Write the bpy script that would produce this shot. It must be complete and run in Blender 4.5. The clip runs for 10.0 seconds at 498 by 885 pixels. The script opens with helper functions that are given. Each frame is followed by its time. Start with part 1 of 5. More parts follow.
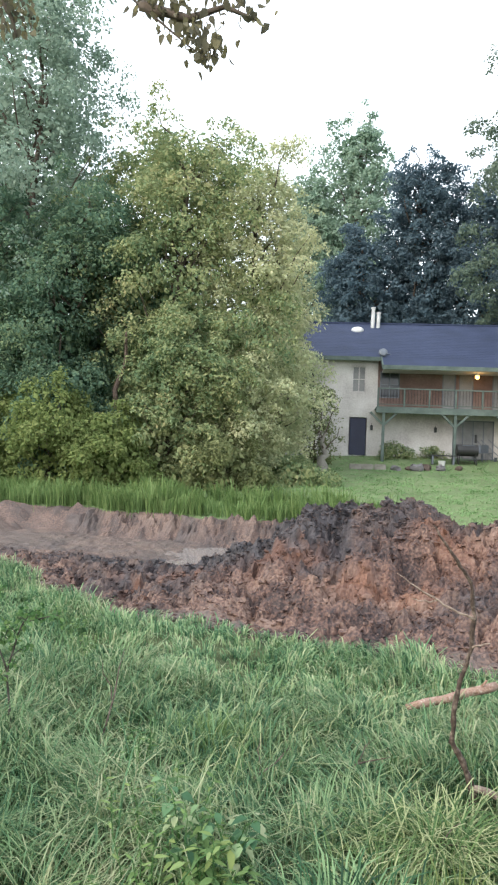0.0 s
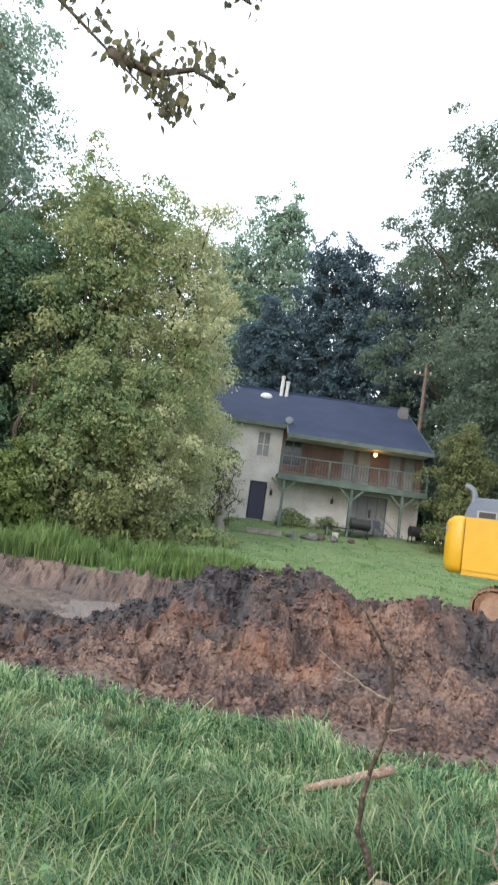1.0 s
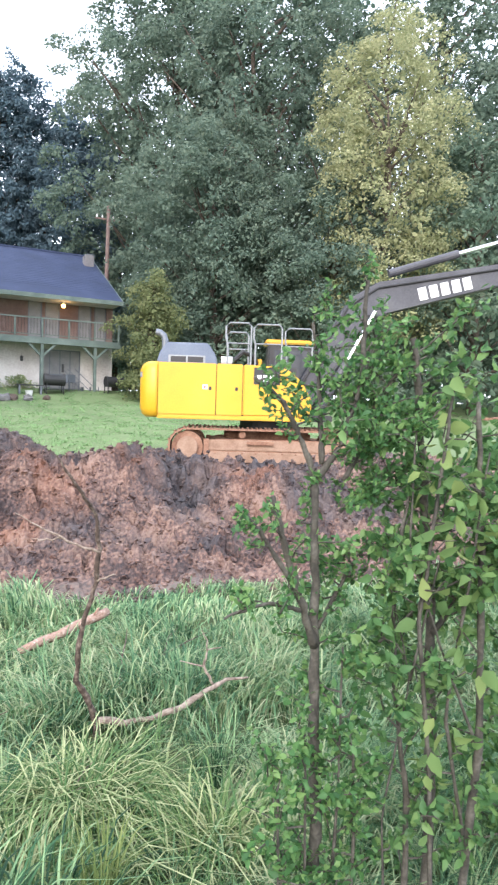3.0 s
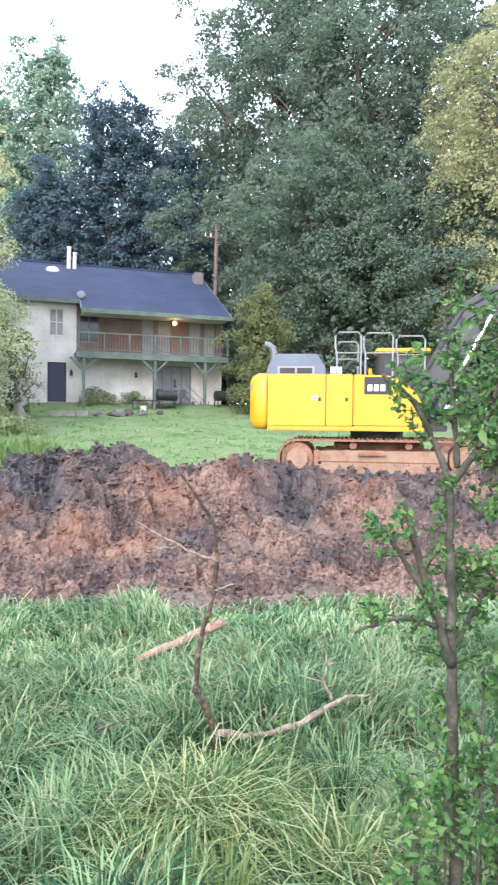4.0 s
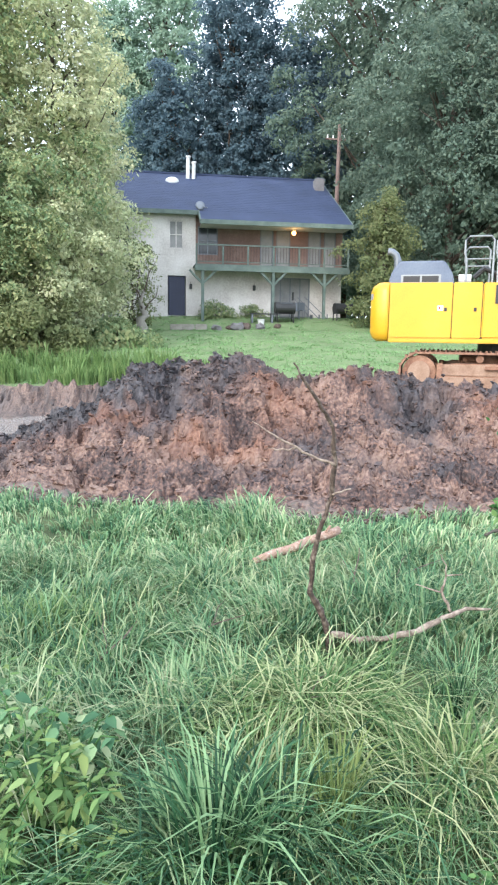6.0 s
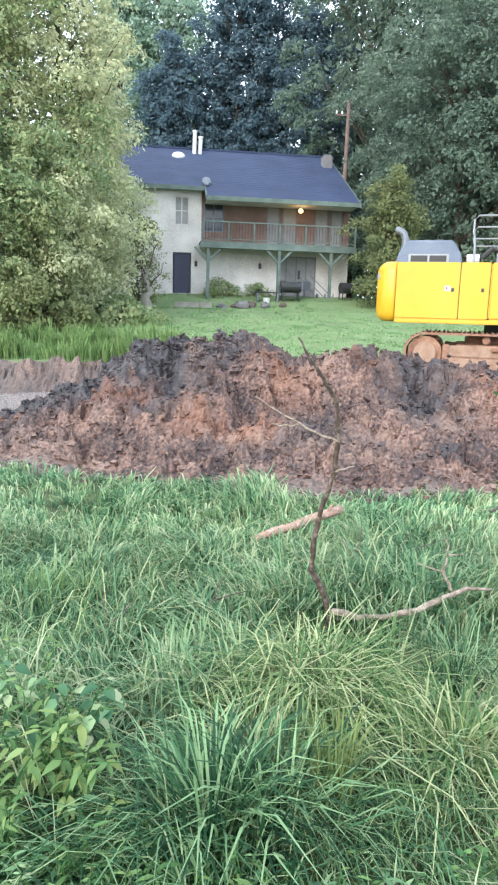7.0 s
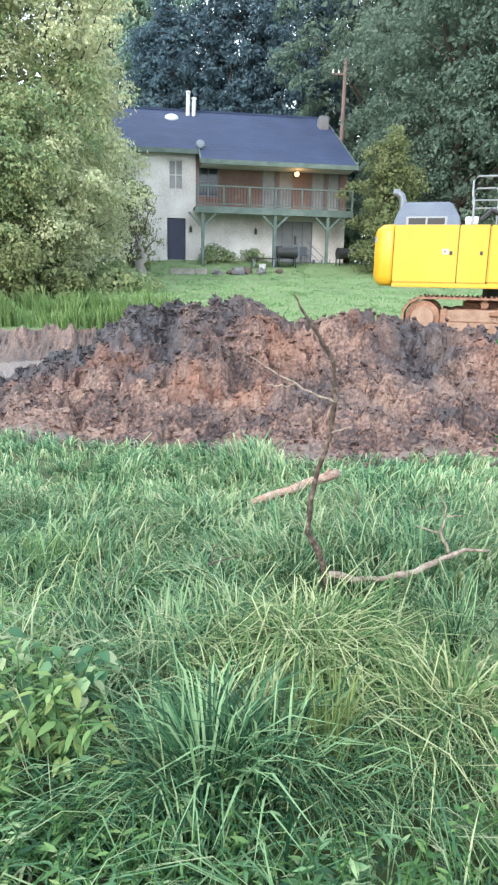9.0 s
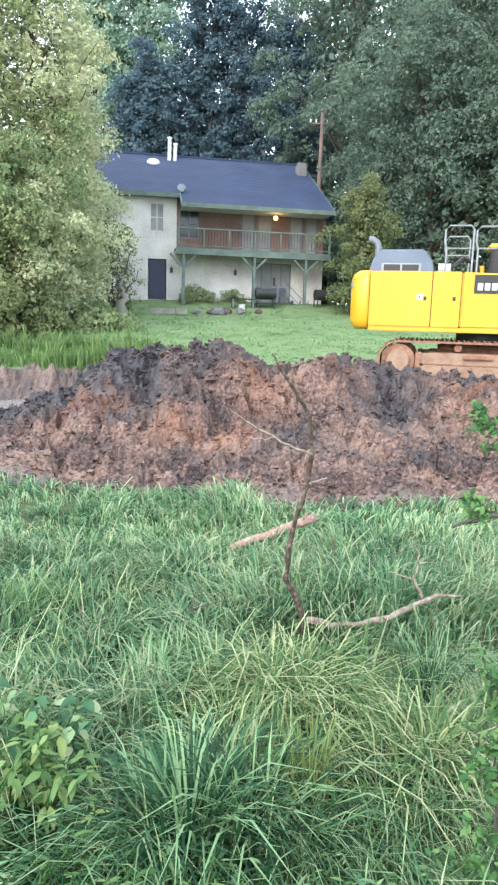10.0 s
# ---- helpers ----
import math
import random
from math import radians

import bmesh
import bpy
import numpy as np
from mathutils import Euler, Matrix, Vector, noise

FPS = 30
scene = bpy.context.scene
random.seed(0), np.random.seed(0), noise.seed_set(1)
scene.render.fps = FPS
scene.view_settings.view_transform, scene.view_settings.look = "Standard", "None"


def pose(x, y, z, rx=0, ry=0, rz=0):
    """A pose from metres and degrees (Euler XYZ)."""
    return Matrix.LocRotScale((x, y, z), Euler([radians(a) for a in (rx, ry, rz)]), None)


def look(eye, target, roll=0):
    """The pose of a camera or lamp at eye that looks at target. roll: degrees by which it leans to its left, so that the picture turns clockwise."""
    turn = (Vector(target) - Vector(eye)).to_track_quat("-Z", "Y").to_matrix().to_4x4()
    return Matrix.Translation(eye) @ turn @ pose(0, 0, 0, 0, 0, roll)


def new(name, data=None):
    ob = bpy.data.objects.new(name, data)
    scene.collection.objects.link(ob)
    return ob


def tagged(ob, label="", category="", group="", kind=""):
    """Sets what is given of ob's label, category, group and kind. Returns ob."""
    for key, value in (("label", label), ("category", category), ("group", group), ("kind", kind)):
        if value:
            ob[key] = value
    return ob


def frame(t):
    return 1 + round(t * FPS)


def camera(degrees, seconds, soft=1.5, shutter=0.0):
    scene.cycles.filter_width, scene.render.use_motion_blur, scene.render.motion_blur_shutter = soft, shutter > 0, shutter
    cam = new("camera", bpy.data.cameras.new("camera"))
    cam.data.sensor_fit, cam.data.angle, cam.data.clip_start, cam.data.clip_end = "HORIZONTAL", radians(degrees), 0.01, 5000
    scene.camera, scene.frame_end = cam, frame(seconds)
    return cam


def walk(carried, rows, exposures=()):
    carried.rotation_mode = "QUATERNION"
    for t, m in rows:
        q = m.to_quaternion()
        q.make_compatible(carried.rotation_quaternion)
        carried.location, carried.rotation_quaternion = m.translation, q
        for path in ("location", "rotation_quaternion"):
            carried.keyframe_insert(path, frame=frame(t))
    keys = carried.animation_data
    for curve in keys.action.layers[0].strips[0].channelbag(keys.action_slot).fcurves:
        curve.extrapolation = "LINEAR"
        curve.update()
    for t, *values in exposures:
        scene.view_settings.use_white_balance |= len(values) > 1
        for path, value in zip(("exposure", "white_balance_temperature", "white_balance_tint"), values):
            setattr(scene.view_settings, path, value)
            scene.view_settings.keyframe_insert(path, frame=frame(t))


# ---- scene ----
cam = camera(40.0, 10.0, 2.2, 0.25)
PATH = [
    (0, (0.228, -0.519, 1.723), (-0.306, 1.407, 1.795), 2.5),
    (0.5, (0.184, -0.442, 1.711), (-0.327, 1.49, 1.774), 4.2),
    (0.6, (0.085, -0.376, 1.737), (-0.373, 1.57, 1.741), 5.6),
    (0.8, (0.065, -0.416, 1.696), (-0.342, 1.535, 1.862), 6.4),
    (1, (0.02, -0.456, 1.726), (-0.238, 1.509, 1.991), 8.0),
    (1.2, (-0.026, -0.459, 1.685), (-0.35, 1.489, 2.007), 8.8),
    (1.5, (-0.037, -0.269, 1.698), (-0.172, 1.722, 1.834), 6.3),
    (1.7, (-0.025, -0.205, 1.692), (-0.038, 1.794, 1.776), 4.7),
    (2, (0.011, -0.272, 1.726), (0.294, 1.707, 1.779), 2.4),
    (2.2, (0.044, -0.28, 1.703), (0.513, 1.664, 1.716), 1.6),
    (3.3, (0.068, -0.11, 1.662), (0.638, 1.804, 1.556), 2.1),
    (3.5, (0.064, -0.104, 1.642), (0.585, 1.826, 1.578), 1.8),
    (4, (0.047, -0.077, 1.668), (0.374, 1.895, 1.61), 0.7),
    (4.5, (0.044, 0.01, 1.639), (0.247, 1.992, 1.461), 1.2),
    (5, (0.032, 0.066, 1.606), (0.047, 2.045, 1.313), 1.1),
    (5.5, (0.043, 0.011, 1.602), (0.032, 1.989, 1.308), 0.7),
    (7, (0.051, 0.044, 1.569), (0.034, 2.01, 1.204), 1.6),
    (7.5, (0.038, -0.033, 1.598), (-0.023, 1.924, 1.194), 1.6),
    (8, (0.038, 0.085, 1.513), (-0.056, 2.027, 1.043), 1.6),
    (8.5, (0.052, 0.129, 1.484), (-0.005, 2.061, 0.969), 1.2),
    (9, (0.062, 0.09, 1.526), (0.055, 2.038, 1.072), 1.2),
    (9.5, (0.061, 0.058, 1.564), (0.065, 2.02, 1.177), 1.5),
    (10, (0.054, -0.019, 1.617), (0.106, 1.95, 1.269), 1.7),
]
GAP = [(2.6, (0.07, -0.27, 1.72), (0.745, 1.61, 1.68), 1.0)]
EXPOSURES = [(0, 0.57, 6300, 11), (0.9, 0.47, 6300, 11), (1.3, -0.42, 6250, 10), (1.7, -0.58, 6200, 9), (2.0, -0.45, 6200, 8), (2.2, -0.04, 6200, 11), (3.3, 1.17, 5920, 16), (4.6, 1.12, 5920, 14), (6.8, 1.08, 5840, 9), (10, 1.10, 5840, 8)]
walk(cam, [(t, look(e, g, r)) for t, e, g, r in sorted(PATH + GAP)], EXPOSURES)

# ---- world and light: a bright, even evening sky ----
world = bpy.data.worlds.new("sky")
scene.world = world
world.use_nodes = True
wn, wl = world.node_tree.nodes, world.node_tree.links
sky = wn.new("ShaderNodeTexSky")
sky.sky_type, sky.sun_disc = "NISHITA", False
sky.sun_elevation, sky.sun_rotation = radians(24), radians(215)
sky.dust_density, sky.air_density = 4.0, 1.2
bg_sky = wn["Background"]
bg_sky.inputs[1].default_value = 0.07
wl.new(sky.outputs[0], bg_sky.inputs[0])
cloud = wn.new("ShaderNodeBackground")
cloud.inputs[0].default_value, cloud.inputs[1].default_value = (0.95, 1.0, 1.02, 1), 1.3
both = wn.new("ShaderNodeAddShader")
wl.new(bg_sky.outputs[0], both.inputs[0])
wl.new(cloud.outputs[0], both.inputs[1])
wl.new(both.outputs[0], wn["World Output"].inputs[0])

sun = new("sun", bpy.data.lights.new("sun", "SUN"))
sun.data.energy, sun.data.angle, sun.data.color = 1.3, radians(35), (1.0, 0.96, 0.88)
sun.matrix_world = look((-8, -14, 11), (0, 0, 0))

# ---- materials ----


def material(name, colours, scale=3.0, rough=0.8, bump=0.3, fine=40.0, metal=0.0, island=0.0, fine_mix=0.35, sheen=0.0, spec=0.4, distance=0.02):
    """A node material: a ramp of colours over coarse and fine noise, with relief."""
    m = bpy.data.materials.new(name)
    m.use_nodes = True
    n, l = m.node_tree.nodes, m.node_tree.links
    b = n["Principled BSDF"]
    co = n.new("ShaderNodeTexCoord")
    big, small = n.new("ShaderNodeTexNoise"), n.new("ShaderNodeTexNoise")
    big.inputs["Scale"].default_value, big.inputs["Detail"].default_value = scale, 4
    small.inputs["Scale"].default_value, small.inputs["Detail"].default_value = fine, 5
    l.new(co.outputs["Object"], big.inputs["Vector"])
    l.new(co.outputs["Object"], small.inputs["Vector"])
    mix = n.new("ShaderNodeMix")
    mix.inputs[0].default_value = fine_mix
    l.new(big.outputs[0], mix.inputs[2])
    l.new(small.outputs[0], mix.inputs[3])
    value = mix.outputs[0]
    if island:
        geo, mix2 = n.new("ShaderNodeNewGeometry"), n.new("ShaderNodeMix")
        mix2.inputs[0].default_value = island
        l.new(value, mix2.inputs[2])
        l.new(geo.outputs["Random Per Island"], mix2.inputs[3])
        value = mix2.outputs[0]
    ramp = n.new("ShaderNodeValToRGB")
    lo, hi = (0.28, 0.72) if not island else (0.2, 0.8)
    for i, c in enumerate(colours):
        at = lo + (hi - lo) * i / max(1, len(colours) - 1)
        e = ramp.color_ramp.elements[i] if i < 2 else ramp.color_ramp.elements.new(at)
        e.position, e.color = at, (*c, 1)
    l.new(value, ramp.inputs[0])
    l.new(ramp.outputs[0], b.inputs["Base Color"])
    b.inputs["Roughness"].default_value, b.inputs["Metallic"].default_value = rough, metal
    b.inputs["Specular IOR Level"].default_value = spec
    if bump:
        bp = n.new("ShaderNodeBump")
        bp.inputs["Strength"].default_value, bp.inputs["Distance"].default_value = bump, distance
        l.new(mix.outputs[0], bp.inputs["Height"])
        l.new(bp.outputs[0], b.inputs["Normal"])
    return m


def leafy(name, colours, scale=0.25, thin=0.42, rough=0.7, island=0.5):
    """Leaves and blades: varied greens that let some light through."""
    m = material(name, colours, scale, rough, 0, 1.5, 0, island, 0.3, spec=0.2)
    n, l = m.node_tree.nodes, m.node_tree.links
    b = n["Principled BSDF"]
    t, mix = n.new("ShaderNodeBsdfTranslucent"), n.new("ShaderNodeMixShader")
    mix.inputs[0].default_value = thin
    l.new(b.inputs["Base Color"].links[0].from_socket, t.inputs[0])
    l.new(b.outputs[0], mix.inputs[1])
    l.new(t.outputs[0], mix.inputs[2])
    l.new(mix.outputs[0], n["Material Output"].inputs[0])
    return m


def plain(name, colour, rough=0.6, metal=0.0, wear=0.15):
    d = tuple(c * (1 - wear) for c in colour)
    u = tuple(min(1, c * (1 + wear)) for c in colour)
    return material(name, [d, colour, u], 2.5, rough, 0.08, 30, metal, spec=0.45)


M = {
    # ground below the near grass, coloured dark as the shade between blades
    "gap_shade": material("grass_gap_shade", [(0.025, 0.035, 0.014), (0.055, 0.075, 0.028), (0.11, 0.12, 0.05)], 3.0, 0.95, 0.6, 60),
    "soil": material("lawn_soil", [(0.0864, 0.122, 0.0504), (0.13, 0.18, 0.0792), (0.18, 0.23, 0.108)], 0.6, 0.95, 0.5, 22),
    "grass": leafy("tall_grass", [(0.0288, 0.0828, 0.0418), (0.085, 0.18, 0.09), (0.169, 0.284, 0.137), (0.274, 0.36, 0.187), (0.389, 0.418, 0.259)], 1.3, 0.35, 0.48, 0.36),
    # the same grass brightened evenly, haze over the farther blades put in colour
    "hazed_grass": leafy("hazed_tall_grass", [(0.0339, 0.0975, 0.0492), (0.1, 0.212, 0.106), (0.199, 0.335, 0.161), (0.323, 0.424, 0.22), (0.458, 0.492, 0.305)], 1.3, 0.35, 0.48, 0.36),
    "lawn": leafy("lawn_grass", [(0.159, 0.272, 0.113), (0.225, 0.365, 0.159), (0.29, 0.431, 0.206)], 0.35, 0.35, 0.8, 0.15),
    "reed": leafy("bank_grass", [(0.0895, 0.163, 0.0563), (0.161, 0.251, 0.0849), (0.239, 0.314, 0.131)], 0.5, 0.35),
    "straw": leafy("bent_grass", [(0.065, 0.135, 0.045), (0.17, 0.25, 0.092), (0.4, 0.43, 0.23)], 3.0, 0.3, 0.5, 0.6),
    "sedge": leafy("dark_sedge", [(0.016, 0.05, 0.024), (0.05, 0.13, 0.055), (0.22, 0.34, 0.17)], 3.0, 0.3, 0.42, 0.6),
    "weed": leafy("weed_leaf", [(0.081, 0.157, 0.0594), (0.152, 0.243, 0.0863), (0.259, 0.314, 0.108)], 2.0, 0.4),
    "thicket": leafy("thicket_leaf", [(0.071, 0.142, 0.0887), (0.186, 0.266, 0.138), (0.355, 0.382, 0.191), (0.488, 0.417, 0.239)], 0.3, 0.45, 0.75, 0.26),
    # yellow-olive leaves, brightened further with sunlit glow put into the colour
    "thicket_end": leafy("sunlit_thicket_end_leaf", [(0.218, 0.296, 0.174), (0.435, 0.48, 0.296), (0.563, 0.56, 0.352), (0.611, 0.56, 0.39)], 0.35, 0.45, 0.75, 0.26),
    "vine_layer": leafy("hanging_vine_leaf", [(0.0661, 0.14, 0.101), (0.136, 0.221, 0.148), (0.257, 0.319, 0.163)], 0.4, 0.45, 0.8, 0.3),
    "tall_leaf": leafy("feathery_leaf", [(0.156, 0.23, 0.184), (0.276, 0.367, 0.294), (0.404, 0.477, 0.377)], 0.3, 0.45, 0.8, 0.3),
    "thicket_dark": leafy("thicket_dark_leaf", [(0.0749, 0.13, 0.0994), (0.137, 0.196, 0.143), (0.224, 0.264, 0.181)], 0.3, 0.45, 0.8, 0.3),
    "olive": leafy("olive_leaf", [(0.105, 0.139, 0.07), (0.186, 0.215, 0.0994), (0.262, 0.262, 0.133)], 0.4, 0.45, 0.8, 0.3),
    "lime": leafy("lime_leaf", [(0.112, 0.168, 0.056), (0.193, 0.249, 0.0871), (0.28, 0.311, 0.125)], 0.4, 0.45, 0.8, 0.4),
    # dark leaves, with the haze of distance put in as lifted, bluish colour
    "dark": leafy("hazed_dark_leaf", [(0.0621, 0.108, 0.137), (0.103, 0.158, 0.191), (0.166, 0.22, 0.248)], 0.2, 0.45, 0.8, 0.3),
    "pale": leafy("pale_leaf", [(0.156, 0.241, 0.186), (0.256, 0.358, 0.272), (0.358, 0.444, 0.35)], 0.2, 0.45, 0.8, 0.3),
    # haze painted into these greens: blue-grey and low in contrast
    "right": leafy("hazed_tall_tree_leaf", [(0.0896, 0.14, 0.114), (0.137, 0.189, 0.144), (0.209, 0.251, 0.183)], 0.15, 0.45, 0.8, 0.3),
    "yellow": leafy("yellow_leaf", [(0.198, 0.238, 0.125), (0.327, 0.337, 0.181), (0.468, 0.456, 0.277)], 0.25, 0.45, 0.8, 0.3),
    "shrub": leafy("shrub_leaf", [(0.0324, 0.09, 0.036), (0.0828, 0.187, 0.0612), (0.194, 0.31, 0.108)], 6.0, 0.4, 0.42),
    "vine": leafy("vine_leaf", [(0.036, 0.0936, 0.036), (0.0864, 0.18, 0.0612), (0.187, 0.288, 0.101)], 5.0, 0.4, 0.42),
    "overhang": leafy("overhang_leaf", [(0.0936, 0.09, 0.0684), (0.144, 0.133, 0.0864), (0.216, 0.194, 0.0936)], 4.0, 0.35),
    "bark": material("bark", [(0.0432, 0.0324, 0.0252), (0.0936, 0.072, 0.0576), (0.144, 0.122, 0.101)], 4, 0.9, 0.6, 40),
    "stem": material("shrub_bark", [(0.0216, 0.0202, 0.0173), (0.054, 0.049, 0.0403), (0.115, 0.107, 0.09)], 14, 0.85, 0.5, 90),
    "dead": material("dead_wood", [(0.0288, 0.0202, 0.0173), (0.072, 0.0504, 0.0403), (0.216, 0.173, 0.144)], 30, 0.85, 0.5, 70),
    "limb_wood": material("weathered_limb", [(0.101, 0.072, 0.0576), (0.245, 0.194, 0.158), (0.374, 0.324, 0.274)], 25, 0.85, 0.5, 80),
    "pale_wood": material("pale_bare_wood", [(0.151, 0.136, 0.116), (0.252, 0.232, 0.206), (0.332, 0.312, 0.287)], 4, 0.9, 0.5, 30),
    "log": material("peeling_log", [(0.09, 0.045, 0.035), (0.27, 0.17, 0.125), (0.3, 0.2, 0.16), (0.48, 0.42, 0.36)], 34, 0.85, 0.8, 90),
    "wall": material("weathered_white_wall", [(0.337, 0.299, 0.29), (0.562, 0.524, 0.506), (0.711, 0.684, 0.664)], 0.8, 0.85, 0.15, 12),
    "brickwall": material("brown_brick", [(0.101, 0.0648, 0.0576), (0.18, 0.115, 0.0972), (0.259, 0.187, 0.166)], 1.2, 0.9, 0.4, 14),
    "roof": material("navy_shingles", [(0.013, 0.021, 0.05), (0.021, 0.032, 0.074), (0.034, 0.047, 0.098)], 0.9, 0.75, 0.35, 14),
    "green": material("green_trim", [(0.055, 0.076, 0.067), (0.088, 0.118, 0.104), (0.145, 0.18, 0.165)], 2, 0.7, 0.2, 25),
    "glass": plain("dark_glass", (0.03, 0.035, 0.045), 0.12),
    "curtain": material("pale_curtain", [(0.187, 0.187, 0.194), (0.302, 0.295, 0.295)], 2.5, 0.9, 0.2, 14),
    "navy": plain("navy_door", (0.022, 0.026, 0.058), 0.55),
    "pipe": plain("white_pipe", (0.54, 0.54, 0.533), 0.5),
    "grey": plain("grey_metal", (0.144, 0.158, 0.18), 0.5, 0.6),
    "black": plain("black_paint", (0.02, 0.02, 0.022), 0.5),
    "stone": material("chimney_stone", [(0.115, 0.108, 0.115), (0.187, 0.18, 0.187)], 3, 0.9, 0.5, 20),
    "yellow_paint": material("yellow_paint", [(0.475, 0.252, 0.00864), (0.533, 0.302, 0.0115), (0.562, 0.338, 0.0288)], 1.2, 0.38, 0.03, 30, spec=0.5),
    "hood": material("blue_grey_hood", [(0.072, 0.0936, 0.137), (0.108, 0.133, 0.187), (0.144, 0.173, 0.223)], 1.5, 0.5, 0.05, 25),
    "boom": material("dark_grey_boom", [(0.036, 0.036, 0.0432), (0.0612, 0.0612, 0.072), (0.0936, 0.0936, 0.101)], 1.5, 0.5, 0.1, 25),
    "rust": material("muddy_steel", [(0.101, 0.0468, 0.0324), (0.216, 0.115, 0.0756), (0.331, 0.202, 0.137)], 3, 0.9, 0.6, 24),
    "mud": material("dried_mud", [(0.184, 0.108, 0.0702), (0.259, 0.167, 0.118), (0.324, 0.226, 0.167)], 5, 0.9, 0.5, 30),
    "chrome": plain("chrome_rod", (0.75, 0.76, 0.77), 0.18, 1.0),
    "steel": plain("grey_rail", (0.23, 0.245, 0.259), 0.45, 0.5),
    "white_mark": plain("white_mark", (0.8, 0.8, 0.8), 0.6),
    "red_mark": plain("red_mark", (0.36, 0.0432, 0.036), 0.6),
    "pole": material("pole_wood", [(0.101, 0.072, 0.0648), (0.202, 0.144, 0.13)], 2, 0.9, 0.4, 20),
}

for blade in ("grass", "hazed_grass", "straw", "sedge"):
    for e in [k for k in M[blade].node_tree.nodes if k.type == "VALTORGB"][0].color_ramp.elements:
        e.position = 0.5 + (e.position - 0.5) * 0.62
for wood in ("dead", "limb_wood", "log", "stem"):
    for e in [k for k in M[wood].node_tree.nodes if k.type == "VALTORGB"][0].color_ramp.elements:
        e.position = 0.5 + (e.position - 0.5) * 0.75

# dirt: red clay with black topsoil and grey patches
dirt = material("clay_dirt", [(0.0324, 0.0216, 0.0216), (0.0828, 0.0504, 0.0439), (0.143, 0.0828, 0.0641), (0.205, 0.137, 0.108)], 1.6, 0.6, 1.0, 26, 0, 0, 0.5, distance=0.05)
M["dirt"] = dirt
for e in [k for k in dirt.node_tree.nodes if k.type == "VALTORGB"][0].color_ramp.elements:
    e.position = 0.5 + (e.position - 0.5) * 0.38
n, l = dirt.node_tree.nodes, dirt.node_tree.links
att, dark_mix = n.new("ShaderNodeAttribute"), n.new("ShaderNodeMix")
# mask of black topsoil, with painted shade in the heap's pockets
att.attribute_name = "humus_shade"
dark_mix.data_type = "RGBA"
patch, patch_ramp = n.new("ShaderNodeTexNoise"), n.new("ShaderNodeValToRGB")
patch.inputs["Scale"].default_value, patch.inputs["Detail"].default_value = 7.0, 6
patch_ramp.color_ramp.elements[0].color, patch_ramp.color_ramp.elements[1].color = (0.009, 0.008, 0.011, 1), (0.072, 0.066, 0.073, 1)
patch_ramp.color_ramp.elements[0].position, patch_ramp.color_ramp.elements[1].position = 0.35, 0.7
tc = n.new("ShaderNodeTexCoord")
l.new(tc.outputs["Object"], patch.inputs["Vector"])
l.new(patch.outputs[0], patch_ramp.inputs[0])
base_in = n["Principled BSDF"].inputs["Base Color"]
clay = base_in.links[0].from_socket
l.new(att.outputs["Fac"], dark_mix.inputs[0])
l.new(clay, dark_mix.inputs[6])
l.new(patch_ramp.outputs[0], dark_mix.inputs[7])
silt_at, silt_mix = n.new("ShaderNodeAttribute"), n.new("ShaderNodeMix")
silt_at.attribute_name = "silt"
silt_mix.data_type = "RGBA"
silt_mix.inputs[7].default_value = (0.14, 0.112, 0.098, 1)
l.new(silt_at.outputs["Fac"], silt_mix.inputs[0])
seam_at, seam_mix = n.new("ShaderNodeAttribute"), n.new("ShaderNodeMix")
seam_at.attribute_name = "seam"
seam_mix.data_type = "RGBA"
seam_mix.inputs[7].default_value = (0.21, 0.088, 0.046, 1)
l.new(seam_at.outputs["Fac"], seam_mix.inputs[0])
l.new(dark_mix.outputs[2], seam_mix.inputs[6])
l.new(seam_mix.outputs[2], silt_mix.inputs[6])
l.new(silt_mix.outputs[2], base_in)

lamp_glow = bpy.data.materials.new("lamp_glow")
lamp_glow.use_nodes = True
lamp_glow.node_tree.nodes["Principled BSDF"].inputs["Emission Color"].default_value = (1.0, 0.42, 0.08, 1)
lamp_glow.node_tree.nodes["Principled BSDF"].inputs["Emission Strength"].default_value = 5

water_mat = bpy.data.materials.new("muddy_water")
water_mat.use_nodes = True
wb = water_mat.node_tree.nodes["Principled BSDF"]
wb.inputs["Base Color"].default_value, wb.inputs["Roughness"].default_value = (0.24, 0.22, 0.21, 1), 0.08

# ---- building helpers ----
rng = np.random.default_rng(7)


def thing(name, m, label, category, group="", kind=""):
    e = new(name)
    e.empty_display_size = 0.2
    e.matrix_world = m
    return tagged(e, label, category, group, kind)


def part(name, bm, mat, parent=None, label="", smooth=False):
    """Links a bmesh as one mesh object, under a thing or a part."""
    me = bpy.data.meshes.new(name)
    bmesh.ops.recalc_face_normals(bm, faces=bm.faces)
    bm.to_mesh(me)
    bm.free()
    me.materials.append(mat)
    if smooth:
        me.shade_smooth()
    ob = new(name, me)
    ob.parent = parent
    return tagged(ob, label)


def again(name, ob, m, parent):
    """Another object on the same mesh."""
    o = new(name, ob.data)
    o.parent = parent
    o.matrix_local = m
    return o


